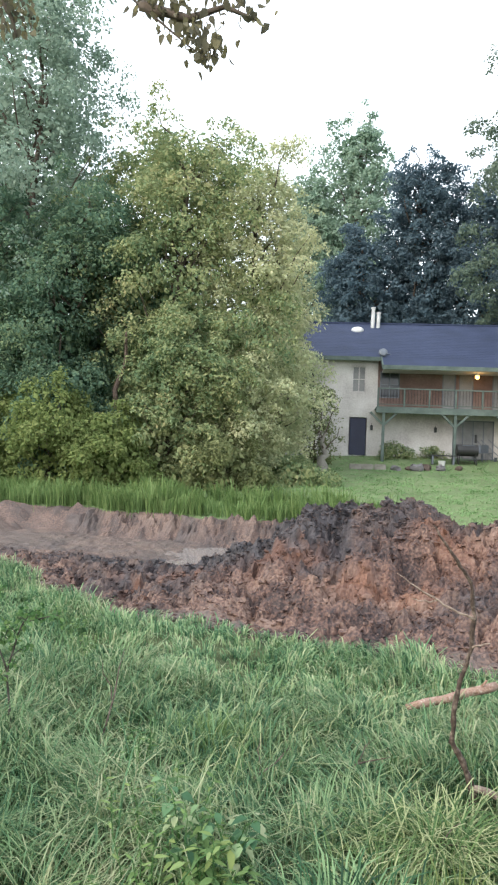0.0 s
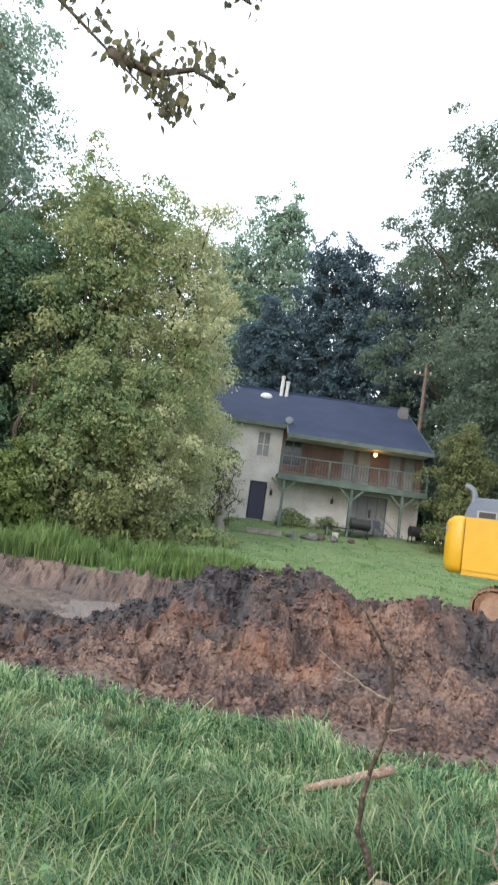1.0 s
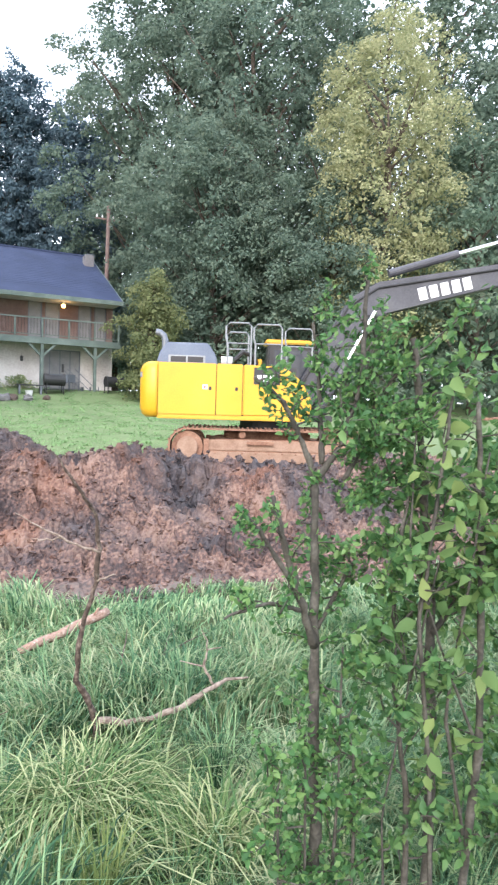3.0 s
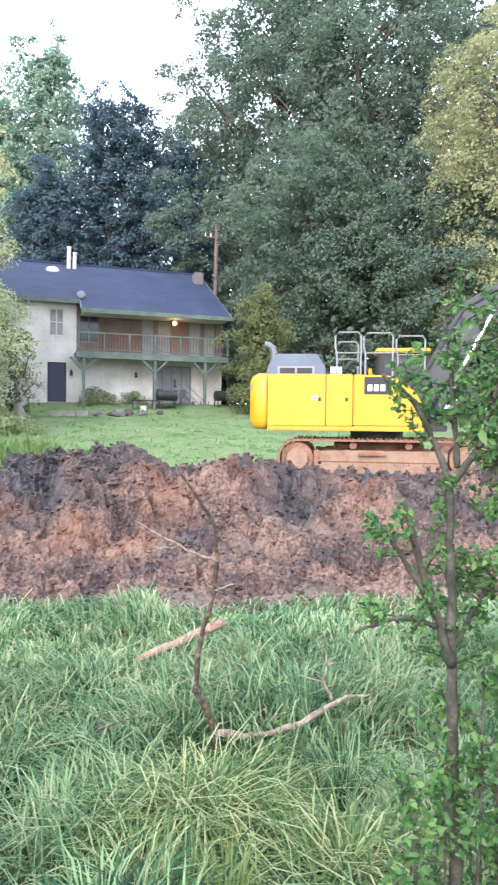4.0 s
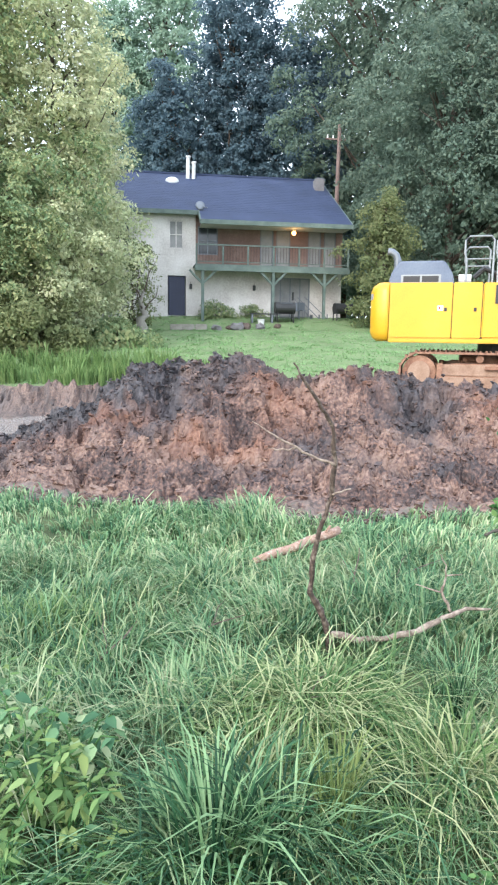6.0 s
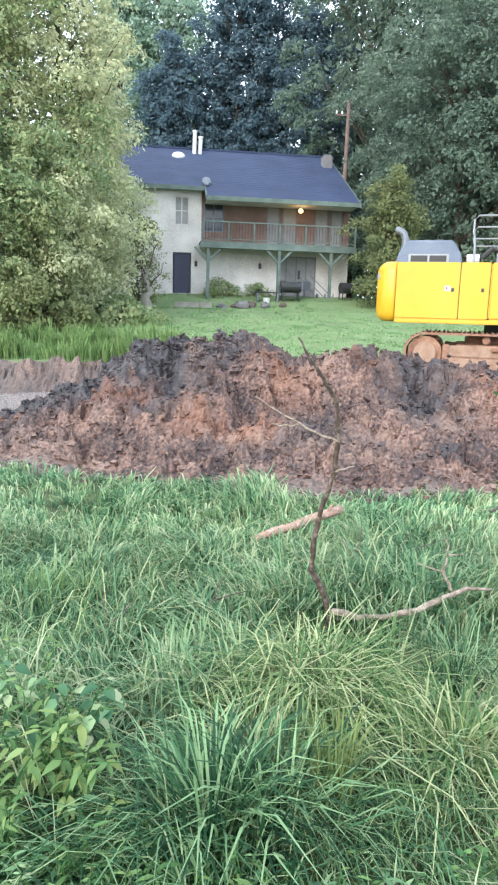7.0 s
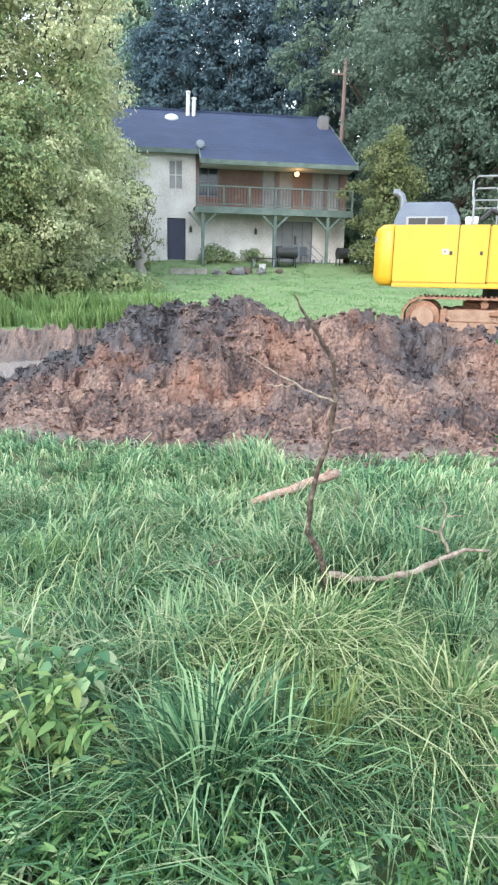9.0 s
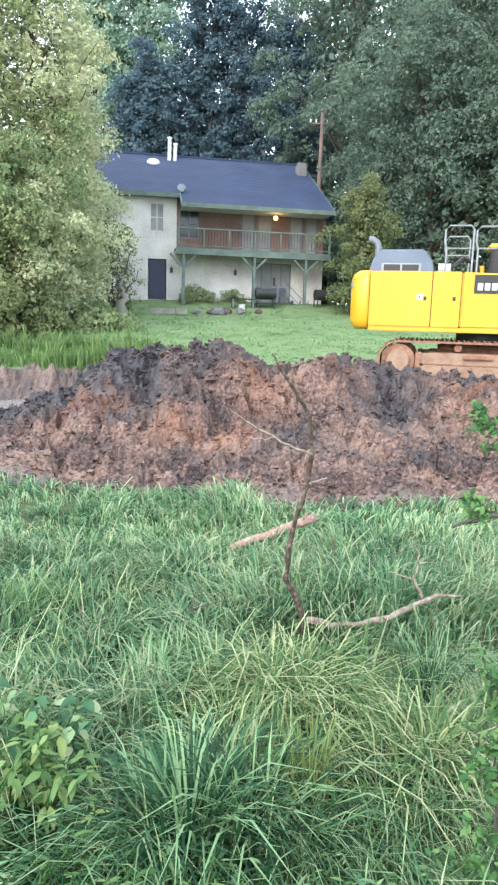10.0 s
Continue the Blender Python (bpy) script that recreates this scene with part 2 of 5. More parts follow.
def box(x0, x1, y0, y1, z0, z1, bevel=0.0, bm=None, m=None):
    bm = bm or bmesh.new()
    r = bmesh.ops.create_cube(bm, size=1)
    mm = Matrix.Translation(((x0 + x1) / 2, (y0 + y1) / 2, (z0 + z1) / 2)) @ Matrix.Diagonal((abs(x1 - x0), abs(y1 - y0), abs(z1 - z0), 1))
    bmesh.ops.transform(bm, matrix=(m or Matrix()) @ mm, verts=r["verts"])
    if bevel:
        edges = {e for v in r["verts"] for e in v.link_edges}
        bmesh.ops.bevel(bm, geom=list(edges), offset=bevel, segments=2, affect="EDGES")
    return bm


def prism(points, y0, y1, bevel=0.0, bm=None):
    """A side outline in x and z, from y0 to y1."""
    bm = bm or bmesh.new()
    a = [bm.verts.new((x, y0, z)) for x, z in points]
    b = [bm.verts.new((x, y1, z)) for x, z in points]
    bm.faces.new(a)
    bm.faces.new(b[::-1])
    k = len(points)
    for i in range(k):
        bm.faces.new((a[i], b[i], b[(i + 1) % k], a[(i + 1) % k]))
    if bevel:
        own = set(a + b)
        bmesh.ops.bevel(bm, geom=[e for e in bm.edges if e.verts[0] in own and e.verts[1] in own], offset=bevel, segments=3, affect="EDGES")
    return bm


def tube(points, radii, sides=7, bm=None):
    """A tapered round bar along points."""
    bm = bm or bmesh.new()
    pts = [Vector(p) for p in points]
    if not hasattr(radii, "__len__"):
        radii = [radii] * len(pts)
    rings = []
    for i, p in enumerate(pts):
        d = (pts[min(i + 1, len(pts) - 1)] - pts[max(i - 1, 0)]).normalized()
        u = d.cross(Vector((0.13, 0.21, 1)) if abs(d.z) < 0.9 else Vector((1, 0.1, 0))).normalized()
        w = d.cross(u)
        rings.append([bm.verts.new(p + radii[i] * (u * math.cos(a) + w * math.sin(a))) for a in (2 * math.pi * k / sides for k in range(sides))])
    for a, b in zip(rings, rings[1:]):
        for k in range(sides):
            bm.faces.new((a[k], a[(k + 1) % sides], b[(k + 1) % sides], b[k]))
    bm.faces.new(rings[0][::-1])
    bm.faces.new(rings[-1])
    return bm


def wander(a, b, n, off, seed):
    """Points from a to b that wander by off."""
    r = np.random.default_rng(seed)
    a, b = np.array(a, float), np.array(b, float)
    k = r.normal(0, off, (n, 3))
    k[0] = k[-1] = 0
    return [tuple(a + (b - a) * i / (n - 1) + k[i]) for i in range(n)]


def mesh_np(name, verts, faces, mat, parent=None, smooth=False):
    """A mesh from arrays of places and of faces with alike corner counts."""
    me = bpy.data.meshes.new(name)
    faces = np.asarray(faces, np.int32)
    k = faces.shape[1]
    me.vertices.add(len(verts))
    me.vertices.foreach_set("co", np.asarray(verts, np.float32).ravel())
    me.loops.add(faces.size)
    me.loops.foreach_set("vertex_index", faces.ravel())
    me.polygons.add(len(faces))
    me.polygons.foreach_set("loop_start", np.arange(0, faces.size, k, dtype=np.int32))
    me.polygons.foreach_set("loop_total", np.full(len(faces), k, np.int32))
    me.materials.append(mat)
    me.update(calc_edges=True)
    if smooth:
        me.shade_smooth()
    else:
        me.shade_flat()
    ob = new(name, me)
    ob.parent = parent
    return ob


def unit(v):
    return v / np.maximum(np.linalg.norm(v, axis=1, keepdims=True), 1e-9)


def leaf_arrays(p, d, length, width, r):
    """Folded leaves at p along d: four corners each."""
    nrm = unit(np.cross(d, unit(r.normal(size=p.shape))))
    side = np.cross(d, nrm)
    length, width = np.broadcast_to(length, len(p))[:, None], np.broadcast_to(width, len(p))[:, None]
    mid = p + d * length * 0.45
    v = np.stack([p, mid + side * width * 0.5 + nrm * width * 0.15, p + d * length - nrm * length * 0.12, mid - side * width * 0.5 + nrm * width * 0.15], 1)
    return v.reshape(-1, 3), np.arange(len(p) * 4).reshape(-1, 4)


def fine_leaves(name, p, d, length, width, mat, parent, r, level=0.0):
    """Pointed leaves with a midrib: eight corners each. level: how far they lie flat."""
    up = np.array([0, 0, 1.0])
    nrm = unit(np.cross(d, unit(r.normal(size=p.shape)))) * (1 - level) + level * unit(np.cross(np.cross(d, up) + 1e-6, d))
    nrm = unit(nrm)
    side = np.cross(d, nrm)
    ln, w = length[:, None], width[:, None]

    def at(t, s, bend):
        return p + d * ln * t + side * w * s + nrm * (abs(s) * 0.3 * w - bend * ln)
    v = np.stack([at(0, 0, 0), at(0.3, 0, 0), at(0.65, 0, 0.05), at(1, 0, 0.16), at(0.28, 0.5, 0), at(0.62, 0.4, 0.04), at(0.28, -0.5, 0), at(0.62, -0.4, 0.04)], 1)
    f = np.array([[0, 1, 4], [1, 5, 4], [1, 2, 5], [2, 3, 5], [0, 6, 1], [1, 6, 7], [1, 7, 2], [2, 7, 3]])
    f = f[None] + (np.arange(len(p)) * 8)[:, None, None]
    return mesh_np(name, v.reshape(-1, 3), f.reshape(-1, 3), mat, parent, True)


def leaves(name, p, mat, parent, size, r, droop=0.35, aspect=0.55):
    d = r.normal(size=p.shape)
    d[:, 2] -= droop * 1.5
    d = unit(d)
    length = size * r.uniform(0.6, 1.3, len(p))
    v, f = leaf_arrays(p, d, length, length * aspect, r)
    return mesh_np(name, v, f, mat, parent)


def blades(name, x, y, z, height, width, lean, turn, mat, parent=None):
    """Grass blades: bent strips that end in a point."""
    n = len(x)
    base = np.stack([x, y, z], 1)
    out = np.stack([np.cos(turn), np.sin(turn), np.zeros(n)], 1)
    side = np.stack([-np.sin(turn), np.cos(turn), np.zeros(n)], 1) * (width / 2)[:, None]
    up = np.array([0, 0, 1.0])
    h, b = height[:, None], (height * lean)[:, None]
    q1 = base + up * h * 0.5 + out * b * 0.18
    q2 = base + up * h * np.maximum(0.2, 0.86 - 0.12 * lean[:, None]) + out * b * 0.55
    q3 = base + up * h * np.maximum(0.05, 1 - 0.35 * lean[:, None] ** 1.5) + out * b
    v = np.stack([base - side * 0.7, base + side * 0.7, q1 - side, q1 + side, q2 - side * 0.8, q2 + side * 0.8, q3 - side * 0.08, q3 + side * 0.08], 1).reshape(-1, 3)
    o = (np.arange(n) * 8)[:, None]
    f = np.concatenate([o + np.array([[0, 1, 3, 2]]), o + np.array([[2, 3, 5, 4]]), o + np.array([[4, 5, 7, 6]])], 0)
    return mesh_np(name, v, f, mat, parent, True)


# ---- ground ----


def hashed(i, j, s):
    h = np.sin(i * 127.1 + j * 311.7 + s * 74.7) * 43758.5453
    return h - np.floor(h)


def lattice(x, y, s=0):
    """Smooth value noise, 0 to 1."""
    i, j = np.floor(x), np.floor(y)
    u, v = x - i, y - j
    u, v = u * u * (3 - 2 * u), v * v * (3 - 2 * v)
    a, b = hashed(i, j, s), hashed(i + 1, j, s)
    c, d = hashed(i, j + 1, s), hashed(i + 1, j + 1, s)
    return (a * (1 - u) + b * u) * (1 - v) + (c * (1 - u) + d * u) * v


def facets(x, y, s=0):
    """Broken lumps: each cell a tilted face at a height of its own, 0 to 1."""
    i, j = np.floor(x), np.floor(y)
    best, out = np.full(np.shape(x), 9.0), np.zeros(np.shape(x))
    for di in (-1, 0, 1):
        for dj in (-1, 0, 1):
            ci, cj = i + di, j + dj
            dx, dy = x - ci - hashed(ci, cj, s), y - cj - hashed(ci, cj, s + 5)
            d = dx * dx + dy * dy
            v = hashed(ci, cj, s + 9) + dx * (hashed(ci, cj, s + 13) - 0.5) * 1.3 + dy * (hashed(ci, cj, s + 17) - 0.35) * 1.3 - 0.5 * d
            near = d < best
            best, out = np.where(near, d, best), np.where(near, v, out)
    return out


def smooth(a, b, x):
    t = np.clip((x - a) / (b - a), 0, 1)
    return t * t * (3 - 2 * t)


CREST_X = [-12, -5.5, -3.8, -2.95, -2.1, -1.5, -0.9, -0.36, 0.25, 1.03, 1.64, 2.24, 3.2, 8, 14]
CREST_Z = [-0.15, -0.28, -0.1, 0.24, 0.8, 1.08, 1.14, 1.18, 0.98, 0.8, 0.98, 0.8, 0.74, 0.72, 0.5]
EDGE_X = [-14, -7.5, -5.4, -3.4, -1.5, 0.4, 2.0, 5.0, 14]
EDGE_Y = [11.6, 9.8, 8.0, 6.6, 6.15, 5.9, 5.85, 6.0, 6.5]


def edge_y(x):
    """Where the near grass ends."""
    return np.interp(x, EDGE_X, EDGE_Y) + 0.5 * (lattice(x * 1.3, x * 0 + 3) - 0.5)


def back_y(x):
    """Where the dirt ends towards the house."""
    b = np.interp(x, [-14, -3, -1.0, 0.5, 2.6, 3.6, 12, 14], [16.4, 16.2, 14.2, 13.2, 13.4, 17.8, 18.5, 18.5])
    return b + 0.7 * (lattice(x * 1.1, x * 0 + 8) - 0.5)


def is_dirt(x, y):
    wide = np.interp(np.abs(x), [11.5, 12.5], [1, 0])
    return (y > edge_y(x)) & (y < back_y(x)) & (wide > 0.5)


def ground_z(x, y):
    x, y = np.asarray(x, float), np.asarray(y, float)
    base = np.interp(y, [-600, 8, 12, 16.5, 26, 33, 35.2, 36, 60, 700], [0, 0, 0.1, 0.42, 1.2, 1.88, 2.42, 2.6, 3.2, 3.5])
    base = base + 0.12 * (lattice(x * 0.4, y * 0.4, 3) - 0.5) * smooth(18, 12, np.abs(y - 6))
    near = is_dirt(x, y)
    soft = smooth(0, 0.8, y - edge_y(x)) * smooth(0, 0.25, back_y(x) - y) * smooth(12.5, 11, np.abs(x))
    # heap: a crest with a long front and a shorter back
    cz = np.interp(x, CREST_X, CREST_Z)
    cy = np.interp(x, [-12, -4, -1, 1, 4, 14], [10.8, 10.8, 10.4, 10.3, 10.5, 11]) + 0.5 * (lattice(x * 0.8, x * 0, 2) - 0.5)
    foot = edge_y(x) + 0.6
    front = smooth(0, 1, (y - foot) / np.maximum(cy - foot, 0.5)) ** 0.85
    rear = 1 - smooth(0, 1, (y - cy) / 2.4)
    heap = cz * np.where(y < cy, front, rear)
    # gullies and shoulders on the heap
    heap = heap * (1 + 0.35 * (lattice(x * 1.1, y * 0.9, 6) - 0.5)) + 0.16 * (lattice(x * 0.9, y * 1.6, 4) - 0.45) * soft * smooth(0, 0.5, heap)
    # deeper pockets in the heap's face
    for hx, hy, hr, hd in ((-0.95, 8.9, 0.26, 0.26), (0.75, 8.3, 0.4, 0.2), (2.3, 9.2, 0.45, 0.22), (-2.2, 8.8, 0.5, 0.14), (4.4, 9.0, 0.5, 0.2)):
        heap = heap - hd * np.exp(-(((x - hx) ** 2 + (y - hy) ** 2) / hr ** 2)) * soft
    z = base + np.where(near, heap, heap * soft)
    wx, wy = x + 0.22 * (lattice(x * 3.1, y * 3.1, 31) - 0.5), y + 0.22 * (lattice(x * 3.1, y * 3.1, 32) - 0.5)
    wx, wy = wx + 0.07 * (lattice(x * 11, y * 11, 33) - 0.5), wy + 0.07 * (lattice(x * 11, y * 11, 34) - 0.5)
    big = lattice(wx * 1.7, wy * 1.7, 35) + 0.5 * lattice(wx * 3.7, wy * 3.7, 36)
    fine = 0.5 * np.abs(lattice(wx * 8, wy * 8, 37) - 0.5) + 0.3 * np.abs(lattice(wx * 17, wy * 17, 38) - 0.5)
    crumb = lattice(wx * 6, wy * 6, 41) + 0.6 * lattice(wx * 13, wy * 13, 42) + 0.35 * lattice(wx * 24, wy * 24, 43) - 0.95
    rough = soft * (0.3 * (big - 0.75) + 0.07 * (facets(wx * 2.3, wy * 2.3, 1) - 0.4) + 0.07 * (facets(wx * 5.2, wy * 5.2, 2) - 0.4) + 0.04 * facets(wx * 11, wy * 11, 3) + 0.24 * crumb + 0.24 * fine) - 0.05 * soft
    flat = 1 - 0.6 * smooth(1.2, 0.2, y - edge_y(x))
    z = z + rough * flat
    # the dug hollow: a muddy floor with a puddle, under a steep bank
    bank = 1 - smooth(-0.8, -0.12, y - back_y(x) + 0.3 * (lattice(x * 2.3, y * 0, 12) - 0.5) + 0.16 * (lattice(x * 7, y * 3, 13) - 0.5) + 0.12 * (lattice(x * 15, y * 6, 14) - 0.5))
    begin = np.interp(x, [-3.7, -2.5], [9.7, 11.2])
    pit = smooth(0, 1.5, y - begin) * smooth(0.2, -1.8, x) * smooth(-12, -10.5, x) * bank * np.where(near, 1, 0)
    floor = -0.2 + 0.22 * rough - 0.17 * np.exp(-(((x + 4.3) / 1.1) ** 2 + ((y - 14.0) / 1.5) ** 2))
    return z * (1 - pit) + floor * pit


def humus_shade_at(x, y):
    """Where black topsoil lies in the clay, and where pockets are darkened as shade."""
    h = smooth(0.52, 0.68, lattice(x * 0.7, y * 0.7, 21) * 0.7 + 0.3 * lattice(x * 2.2, y * 2.2, 22))
    wing = 0.9 * smooth(1.45, 0.85, np.abs(y - 9.95 + 0.25 * np.minimum(x + 2, 0)) * 0.8) * smooth(-0.4, -1.2, x) * smooth(-7, -5, x)
    top = np.exp(-((x + 1.0) / 0.9) ** 2 - ((y - 10.1) / 0.7) ** 2)
    right = np.exp(-((x - 2.2) / 0.5) ** 2 - ((y - 9.5) / 1.5) ** 2)
    # shade inside two dug pockets, painted with the topsoil colour
    hollow = np.exp(-((x - 0.7) / 0.4) ** 2 - ((y - 8.0) / 0.6) ** 2) + np.exp(-((x + 1.0) / 0.4) ** 2 - ((y - 8.9) / 0.5) ** 2)
    mud = 0.25 * smooth(11.8, 12.8, y) * smooth(0.2, -1.5, x)
    return np.clip(np.maximum.reduce([h * 0.7 * smooth(6.9, 7.8, y), wing * 1.25, top * 0.9, right * 0.9, hollow * 0.8, mud]) + 0.5 * (lattice(x * 6, y * 6, 23) - 0.5), 0, 1)


def seam_at_place(x, y):
    """Where seams of orange clay show in the heap."""
    g = np.zeros(np.shape(x))
    for sx, sy, rx, ry in ((-1.75, 8.7, 0.6, 0.45), (0.35, 9.1, 0.5, 0.7), (-0.35, 8.0, 0.9, 0.35), (3.3, 9.2, 0.4, 0.8), (-3.4, 8.2, 0.8, 0.3), (1.5, 9.6, 0.4, 0.35)):
        g = np.maximum(g, np.exp(-((x - sx) / rx) ** 2 - ((y - sy) / ry) ** 2))
    return np.clip(0.5 * g * smooth(0.25, 0.65, 0.6 * lattice(x * 3, y * 3, 71) + 0.4 * lattice(x * 9, y * 9, 72)), 0, 1)


def steps(a, b, d):
    return np.linspace(a, b, max(2, int(round(abs(b - a) / d)) + 1))[:-1]


gx = np.concatenate([-np.geomspace(800, 16, 18), steps(-15, -9, 0.25), steps(-9, 9, 0.04), steps(9, 15, 0.25), np.geomspace(15, 800, 18)])
gy = np.concatenate([-np.geomspace(600, 3, 14), steps(-2, 5.2, 0.12), steps(5.2, 13, 0.04), steps(13, 18, 0.07), steps(18, 40, 0.5), np.geomspace(40, 900, 18)])
GX, GY = np.meshgrid(gx, gy)
GZ = ground_z(GX, GY)
nx, ny = len(gx), len(gy)
q = (np.arange(ny - 1)[:, None] * nx + np.arange(nx - 1)[None, :]).ravel()
ground = mesh_np("ground", np.stack([GX.ravel(), GY.ravel(), GZ.ravel()], 1), np.stack([q, q + 1, q + nx + 1, q + nx], 1), M["soil"], None, False)
ground.data.materials.append(dirt)
ground.data.materials.append(M["gap_shade"])
cxm = (GX[:-1, :-1] + GX[1:, 1:]).ravel() / 2
cym = (GY[:-1, :-1] + GY[1:, 1:]).ravel() / 2
# faces below the near grass take the painted-shade ground
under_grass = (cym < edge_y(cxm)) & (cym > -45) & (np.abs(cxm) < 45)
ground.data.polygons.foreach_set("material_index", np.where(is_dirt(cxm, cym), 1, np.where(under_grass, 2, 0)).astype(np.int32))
at = ground.data.attributes.new("humus_shade", "FLOAT", "POINT")
at.data.foreach_set("value", humus_shade_at(GX, GY).ravel().astype(np.float32))
at = ground.data.attributes.new("silt", "FLOAT", "POINT")
pit_silt = 0.8 * smooth(11.6, 13.0, GY) * (0.45 + 0.55 * smooth(0.5, 1.3, back_y(GX) - GY)) * smooth(-0.3, -1.8, GX) * (0.5 + 0.5 * lattice(GX * 2, GY * 2, 61))
foot_silt = 0.75 * smooth(0.75, 0.3, GY - edge_y(GX)) * smooth(0.35, 0.6, lattice(GX * 1.1, GY * 2.5, 62))
at.data.foreach_set("value", np.maximum(pit_silt, foot_silt).ravel().astype(np.float32))
at = ground.data.attributes.new("seam", "FLOAT", "POINT")
at.data.foreach_set("value", seam_at_place(GX, GY).ravel().astype(np.float32))
tagged(ground, "lawn and dug red-brown clay with dark topsoil heaps", "ground", kind="structure")

water = mesh_np("water", np.array([[-6.4, 11.9, -0.255], [-2.2, 11.9, -0.255], [-2.2, 15.9, -0.255], [-6.4, 15.9, -0.255]]), [[0, 1, 2, 3]], water_mat)
tagged(water, "shallow puddle of muddy grey water in the dug hollow", "water", kind="structure")

# ---- house ----
house = thing("house", pose(-2.98, 36.05, 2.6, 0, 0, 9.2), "two-storey pale house with navy shingle roof and green-trimmed balcony", "house")


def house_box(name, x0, x1, y0, y1, z0, z1, mat, parent=None, label="", bevel=0.0):
    return part(name, box(x0, x1, y0, y1, z0, z1, bevel), M[mat], parent or house, label)


def wall_with_holes(name, x0, x1, z0, z1, holes, y0, y1, mat, label=""):
    """A wall in x and z, built as one mesh of blocks round its openings."""
    bm = bmesh.new()
    xs = sorted({x0, x1, *[h[0] for h in holes], *[h[1] for h in holes]})
    zs = sorted({z0, z1, *[h[2] for h in holes], *[h[3] for h in holes]})
    for a, b in zip(xs, xs[1:]):
        for c, d in zip(zs, zs[1:]):
            mx, mz = (a + b) / 2, (c + d) / 2
            if not any(h[0] < mx < h[1] and h[2] < mz < h[3] for h in holes):
                box(a, b, y0, y1, c, d, 0, bm)
    bmesh.ops.remove_doubles(bm, verts=bm.verts, dist=0.001)
    return part(name, bm, M[mat], house, label)


def sash(x0, x1, z0, z1, y, mullions=1, rails=1, mat="pipe", pane="glass", name="window"):
    """A window in its opening: frame, bars and pane."""
    bm, bars = bmesh.new(), []
    t = 0.06
    for a in (box(x0, x1, y, y + 0.08, z0, z0 + t, 0, bm), box(x0, x1, y, y + 0.08, z1 - t, z1, 0, bm), box(x0, x0 + t, y, y + 0.08, z0 + t, z1 - t, 0, bm), box(x1 - t, x1, y, y + 0.08, z0 + t, z1 - t, 0, bm)):
        pass
    for k in range(1, mullions + 1):
        c = x0 + (x1 - x0) * k / (mullions + 1)
        bars.append(("mullion", box(c - 0.025, c + 0.025, y + 0.01, y + 0.07, z0 + t, z1 - t)))
    for k in range(1, rails + 1):
        c = z0 + (z1 - z0) * k / (rails + 1)
        bars.append(("rail", box(x0 + t, x1 - t, y + 0.012, y + 0.068, c - 0.02, c + 0.02)))
    w = part(name, bm, M[mat], house)
    for bar, mesh in bars:
        part(bar, mesh, M[mat], w)
    part("pane", box(x0 + t, x1 - t, y + 0.05, y + 0.065, z0 + t, z1 - t), M[pane], w)
    return w


DOOR = (-1.42, -0.5, 0.0, 2.02)
LEFT_WIN = (-1.35, -0.62, 3.35, 4.75)
wall_with_holes("wall", -7.2, 0, -0.2, 5.2, [DOOR, LEFT_WIN, (-4.3, -3.3, 3.4, 4.6)], 0, 0.22, "wall", "weathered off-white rendered wall")
GLASS_DOOR = (3.95, 6.05, 0.0, 2.05)
wall_with_holes("wall", 0, 7.75, -0.2, 2.45, [GLASS_DOOR], 0.02, 0.24, "wall", "weathered off-white block wall")
UP = [(0.12, 1.15, 3.1, 4.5), (3.35, 4.05, 2.6, 4.55), (4.2, 4.95, 2.6, 4.55), (5.9, 6.6, 2.6, 4.55), (6.75, 7.4, 2.6, 4.55)]
wall_with_holes("wall", 0, 7.75, 2.45, 5.2, UP, 0.05, 0.27, "brickwall", "brown brick upper wall behind the balcony")
part("side_wall", prism([(0.0, -0.2), (10.4, -0.2), (10.4, 5.0), (5.2, 8.15), (0.0, 5.0)], -0.11, 0.11), M["wall"], house).matrix_local = pose(7.64, 0.24, 0, 0, 0, 90)
part("side_wall", prism([(0.0, -0.2), (10.4, -0.2), (10.4, 5.0), (5.2, 8.15), (0.0, 5.0)], -0.11, 0.11), M["wall"], house).matrix_local = pose(-7.09, 0.22, 0, 0, 0, 90)
house_box("back_wall", -7.2, 7.75, 10.42, 10.64, -0.2, 5.0, "wall")
house_box("upper_floor", -6.98, 7.53, 0.3, 10.4, 2.3, 2.5, "wall")
door = house_box("door", DOOR[0] + 0.04, DOOR[1] - 0.04, 0.06, 0.12, 0.02, 1.98, "navy", None, "dark navy panelled door", 0.01)
for z0, z1 in ((0.2, 0.85), (1.05, 1.8)):
    for xx in (-1.3, -0.92):
        house_box("door_panel", xx, xx + 0.3, 0.045, 0.06, z0, z1, "navy", door)
part("door_handle", tube([(-0.58, 0.03, 0.98), (-0.58, 0.06, 0.98)], 0.03), M["grey"], door, "round metal knob")
sash(*LEFT_WIN, 0.05, 1, 1, "wall", "curtain")
sash(-4.3, -3.3, 3.4, 4.6, 0.05, 1, 1)
sash(*UP[0], 0.1, 1, 1, "grey", "glass")
for u in UP[1:]:
    sash(*u, 0.1, 0, 0, "grey", "curtain", "balcony_door")
gd = sash(*GLASS_DOOR, 0.08, 3, 0, "grey", "curtain", "sliding_door")
